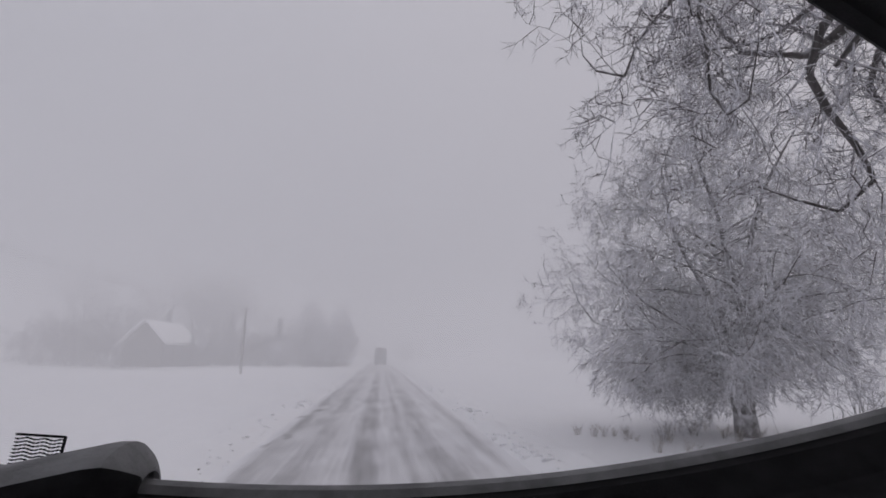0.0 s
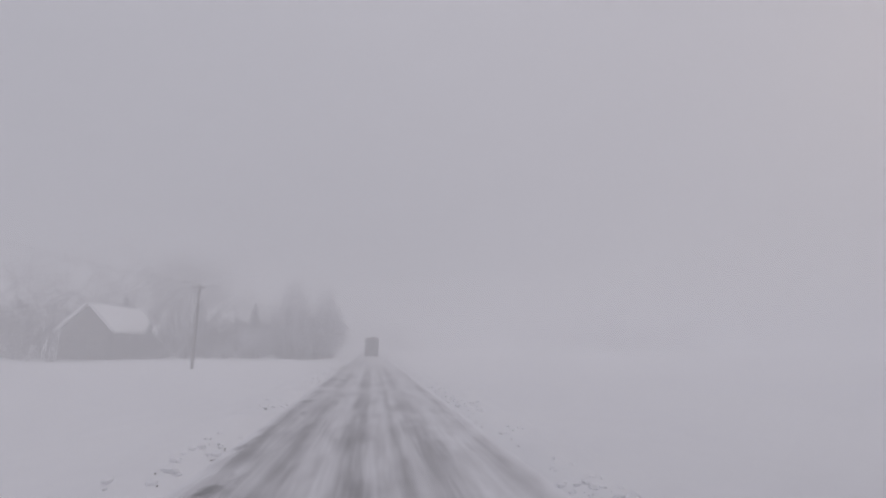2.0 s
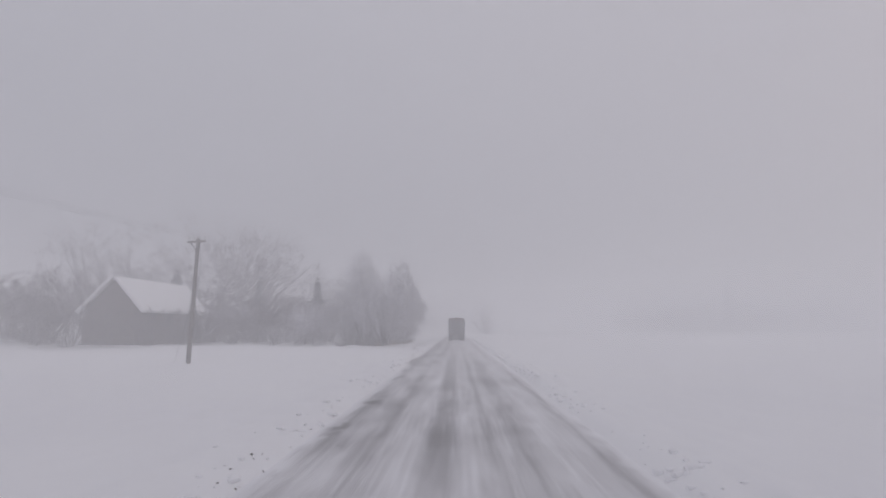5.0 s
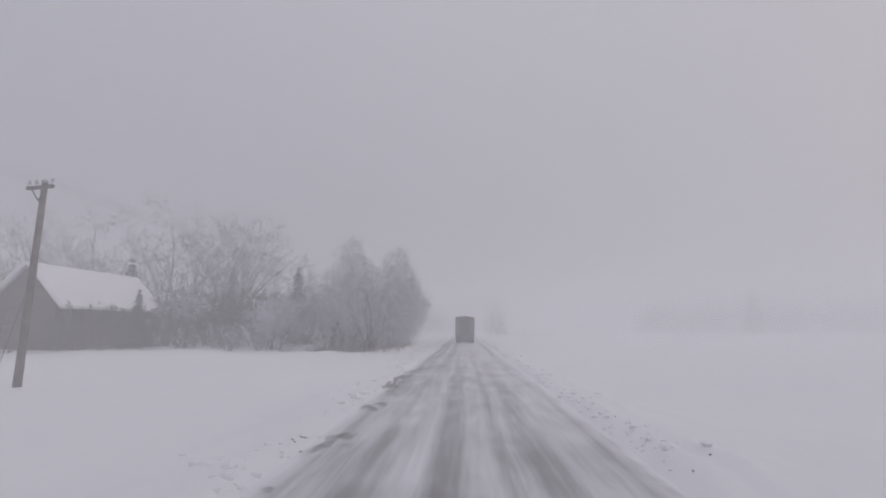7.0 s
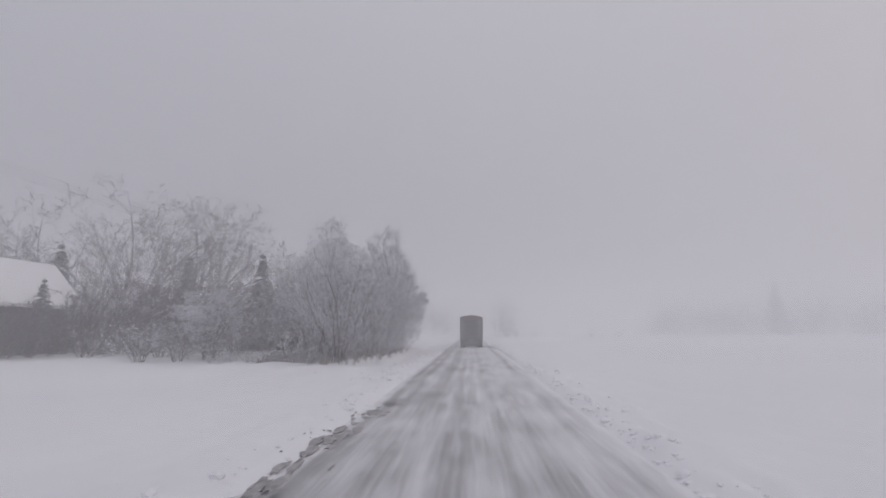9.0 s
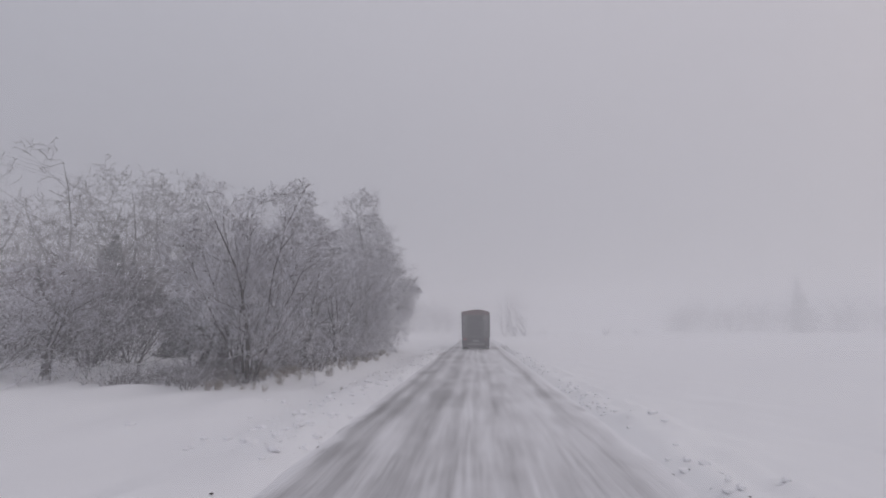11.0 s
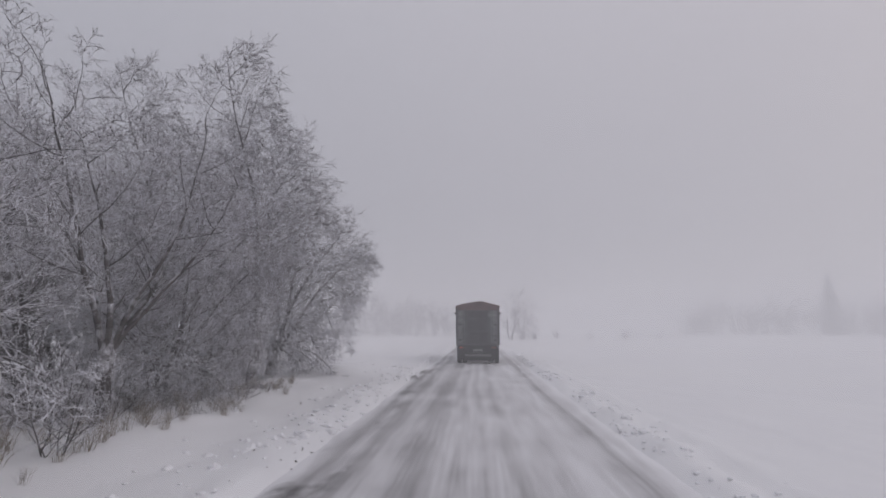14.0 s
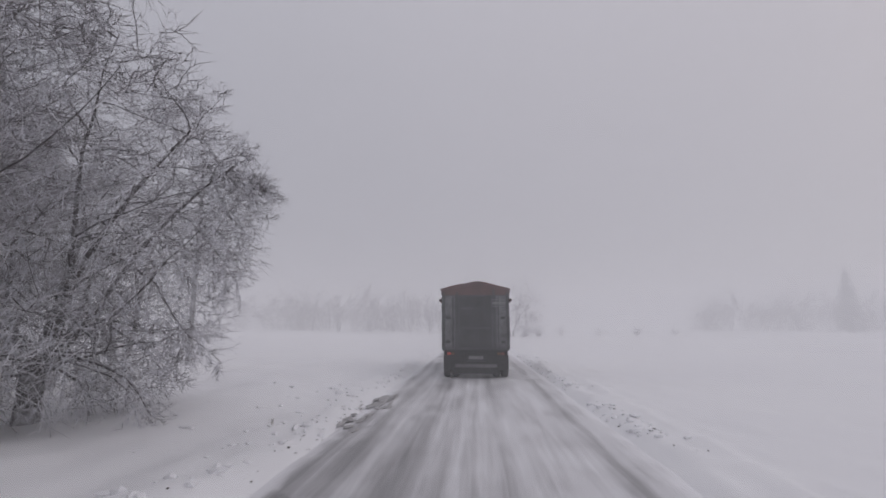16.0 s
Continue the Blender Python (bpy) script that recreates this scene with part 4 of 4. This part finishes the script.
# ---------------------------------------------------------------- dashboard of the car in which the ride begins
def dashboard():
    base = new("dashboard")
    base.location.z = 0.256
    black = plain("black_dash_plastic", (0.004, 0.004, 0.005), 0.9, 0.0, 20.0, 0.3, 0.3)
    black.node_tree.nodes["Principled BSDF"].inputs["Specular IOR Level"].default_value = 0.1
    lipm = plain("grey_dash_edge", (0.20, 0.20, 0.205), 0.85, 0.0, 14.0, 0.35, 0.3)

    def edge(x):
        return 1.42 + 0.155 * (x - 0.02) ** 2

    def loft(name, rows, mat, label=""):
        """A closed sheet through rows of (y, drop), bowed like the front edge."""
        b = bmesh.new()
        n = 40
        grid = []
        for y, drop in rows:
            grid.append([b.verts.new((x, y - 0.10 * max(0.0, abs(x) - 0.3) ** 2, edge(x) - drop if drop < 1.0 else -0.25)) for x in (-1.0 + 2.05 * i / n for i in range(n + 1))])
        m = len(grid)
        for j in range(m):
            p, q = grid[j], grid[(j + 1) % m]
            for i in range(n):
                b.faces.new((p[i], p[i + 1], q[i + 1], q[i]))
        b.faces.new([g[0] for g in grid])
        b.faces.new([g[-1] for g in grid][::-1])
        bmesh.ops.recalc_face_normals(b, faces=b.faces)
        return part(name, b, mat, base, label)

    loft("edge_strip", [(0.758, 0.012), (0.752, 0.0), (0.733, 0.002), (0.726, 0.012)], lipm, "grey front edge")
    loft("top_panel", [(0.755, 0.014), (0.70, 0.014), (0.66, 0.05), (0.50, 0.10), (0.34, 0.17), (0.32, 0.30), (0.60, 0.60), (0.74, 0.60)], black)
    loft("bulkhead", [(0.745, 0.59), (0.70, 0.59), (0.70, 2.0), (0.745, 2.0)], black)
    # the hood over the instruments
    b = bmesh.new()
    rings = []
    for k in range(19):
        s = (k / 18) ** 1.7
        c = Vector((-0.30 - 0.58 * s, 0.735 - 0.16 * s, 1.432 - 0.10 * s))
        r = 0.064 * min(1.0, math.sqrt(min(1.0, 0.12 + s * 16)))
        ring = []
        for i in range(13):
            a = math.pi * i / 12
            ring.append(b.verts.new(c + Vector((0.0, -math.cos(a) * r * 1.5, math.sin(a) * r))))
        rings.append(ring)
    def shell(first, last, name, mat, parent, label=""):
        s = bmesh.new()
        rows = [[s.verts.new(v.co) for v in ring[first:last + 1]] for ring in rings]
        for p, q in zip(rows, rows[1:]):
            for i in range(last - first):
                s.faces.new((p[i], p[i + 1], q[i + 1], q[i]))
        ext = bmesh.ops.extrude_face_region(s, geom=s.faces[:])
        for v in [g for g in ext["geom"] if isinstance(g, bmesh.types.BMVert)]:
            v.co += Vector((0, 0.004, -0.006))
        bmesh.ops.recalc_face_normals(s, faces=s.faces)
        return part(name, s, mat, parent, label)

    # grey over the top, black on the near face
    hood = shell(3, 12, "instrument_hood", lipm, base, "rounded grey instrument hood")
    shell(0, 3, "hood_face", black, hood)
    b.free()
    # unseen roof, side and rear panels added to keep skylight off the dash
    lining = plain("dark_shade_panel", (0.05, 0.05, 0.052), 0.95, 0.0, 30.0, 0.2, 0.3)
    part("roof_shade", box(2.1, 2.0, 0.05, (0.02, -0.5, 2.33), 0.02), lining, base, "dark unseen roof panel that shades the dashboard")
    for sg in (-1.0, 1.04):
        part("side_panel", box(0.06, 1.9, 1.5, (sg, -0.65, 0.0), 0.02), lining, base)
    part("rear_shade", box(2.1, 0.06, 2.3, (0.02, -1.5, 0.0), 0.02), lining, base)
    # the windscreen pillar and header
    b = bmesh.new()
    v, f = tubes([(Vector((0.98, 0.62, 1.40)), Vector((0.93, 0.58, 2.05)), 0.05, 0.05, 10), (Vector((0.95, 0.585, 2.05)), Vector((0.55, 0.56, 2.275)), 0.05, 0.05, 10)])
    vs = [b.verts.new(p) for p in v]
    for q in f:
        b.faces.new([vs[k] for k in q])
    part("windscreen_pillar", b, black, base)
    # the patterned tag standing behind the hood
    tag_at = pose(-0.478, 0.79, 1.444, 0, 6, 6)
    frame_b = bmesh.new()
    box(0.062, 0.003, 0.003, (0, 0, 0.044), 0.0, frame_b)
    box(0.003, 0.003, 0.046, (0.031, 0, 0), 0.0, frame_b)
    tag = part("windscreen_tag", frame_b, black, base, "small tag with wavy black lines", tag_at)
    for r in range(9):
        segs = []
        for i in range(24):
            xa, xb = -0.031 + 0.062 * i / 24, -0.031 + 0.062 * (i + 1) / 24
            za, zb = (0.003 + 0.0047 * r + 0.0012 * math.sin(x * 290) for x in (xa, xb))
            thick = 0.0016 if i % 2 else 0.0009
            segs.append((Vector((xa, 0, za)), Vector((xb, 0, zb)), thick, thick, 4))
        v, f = tubes(segs)
        line = new("wavy_line", mesh_of("wavy_line", v, f, black))
        line.parent = tag
    return tagged(base, "black car dashboard with a grey front edge", "dashboard")


dashboard()
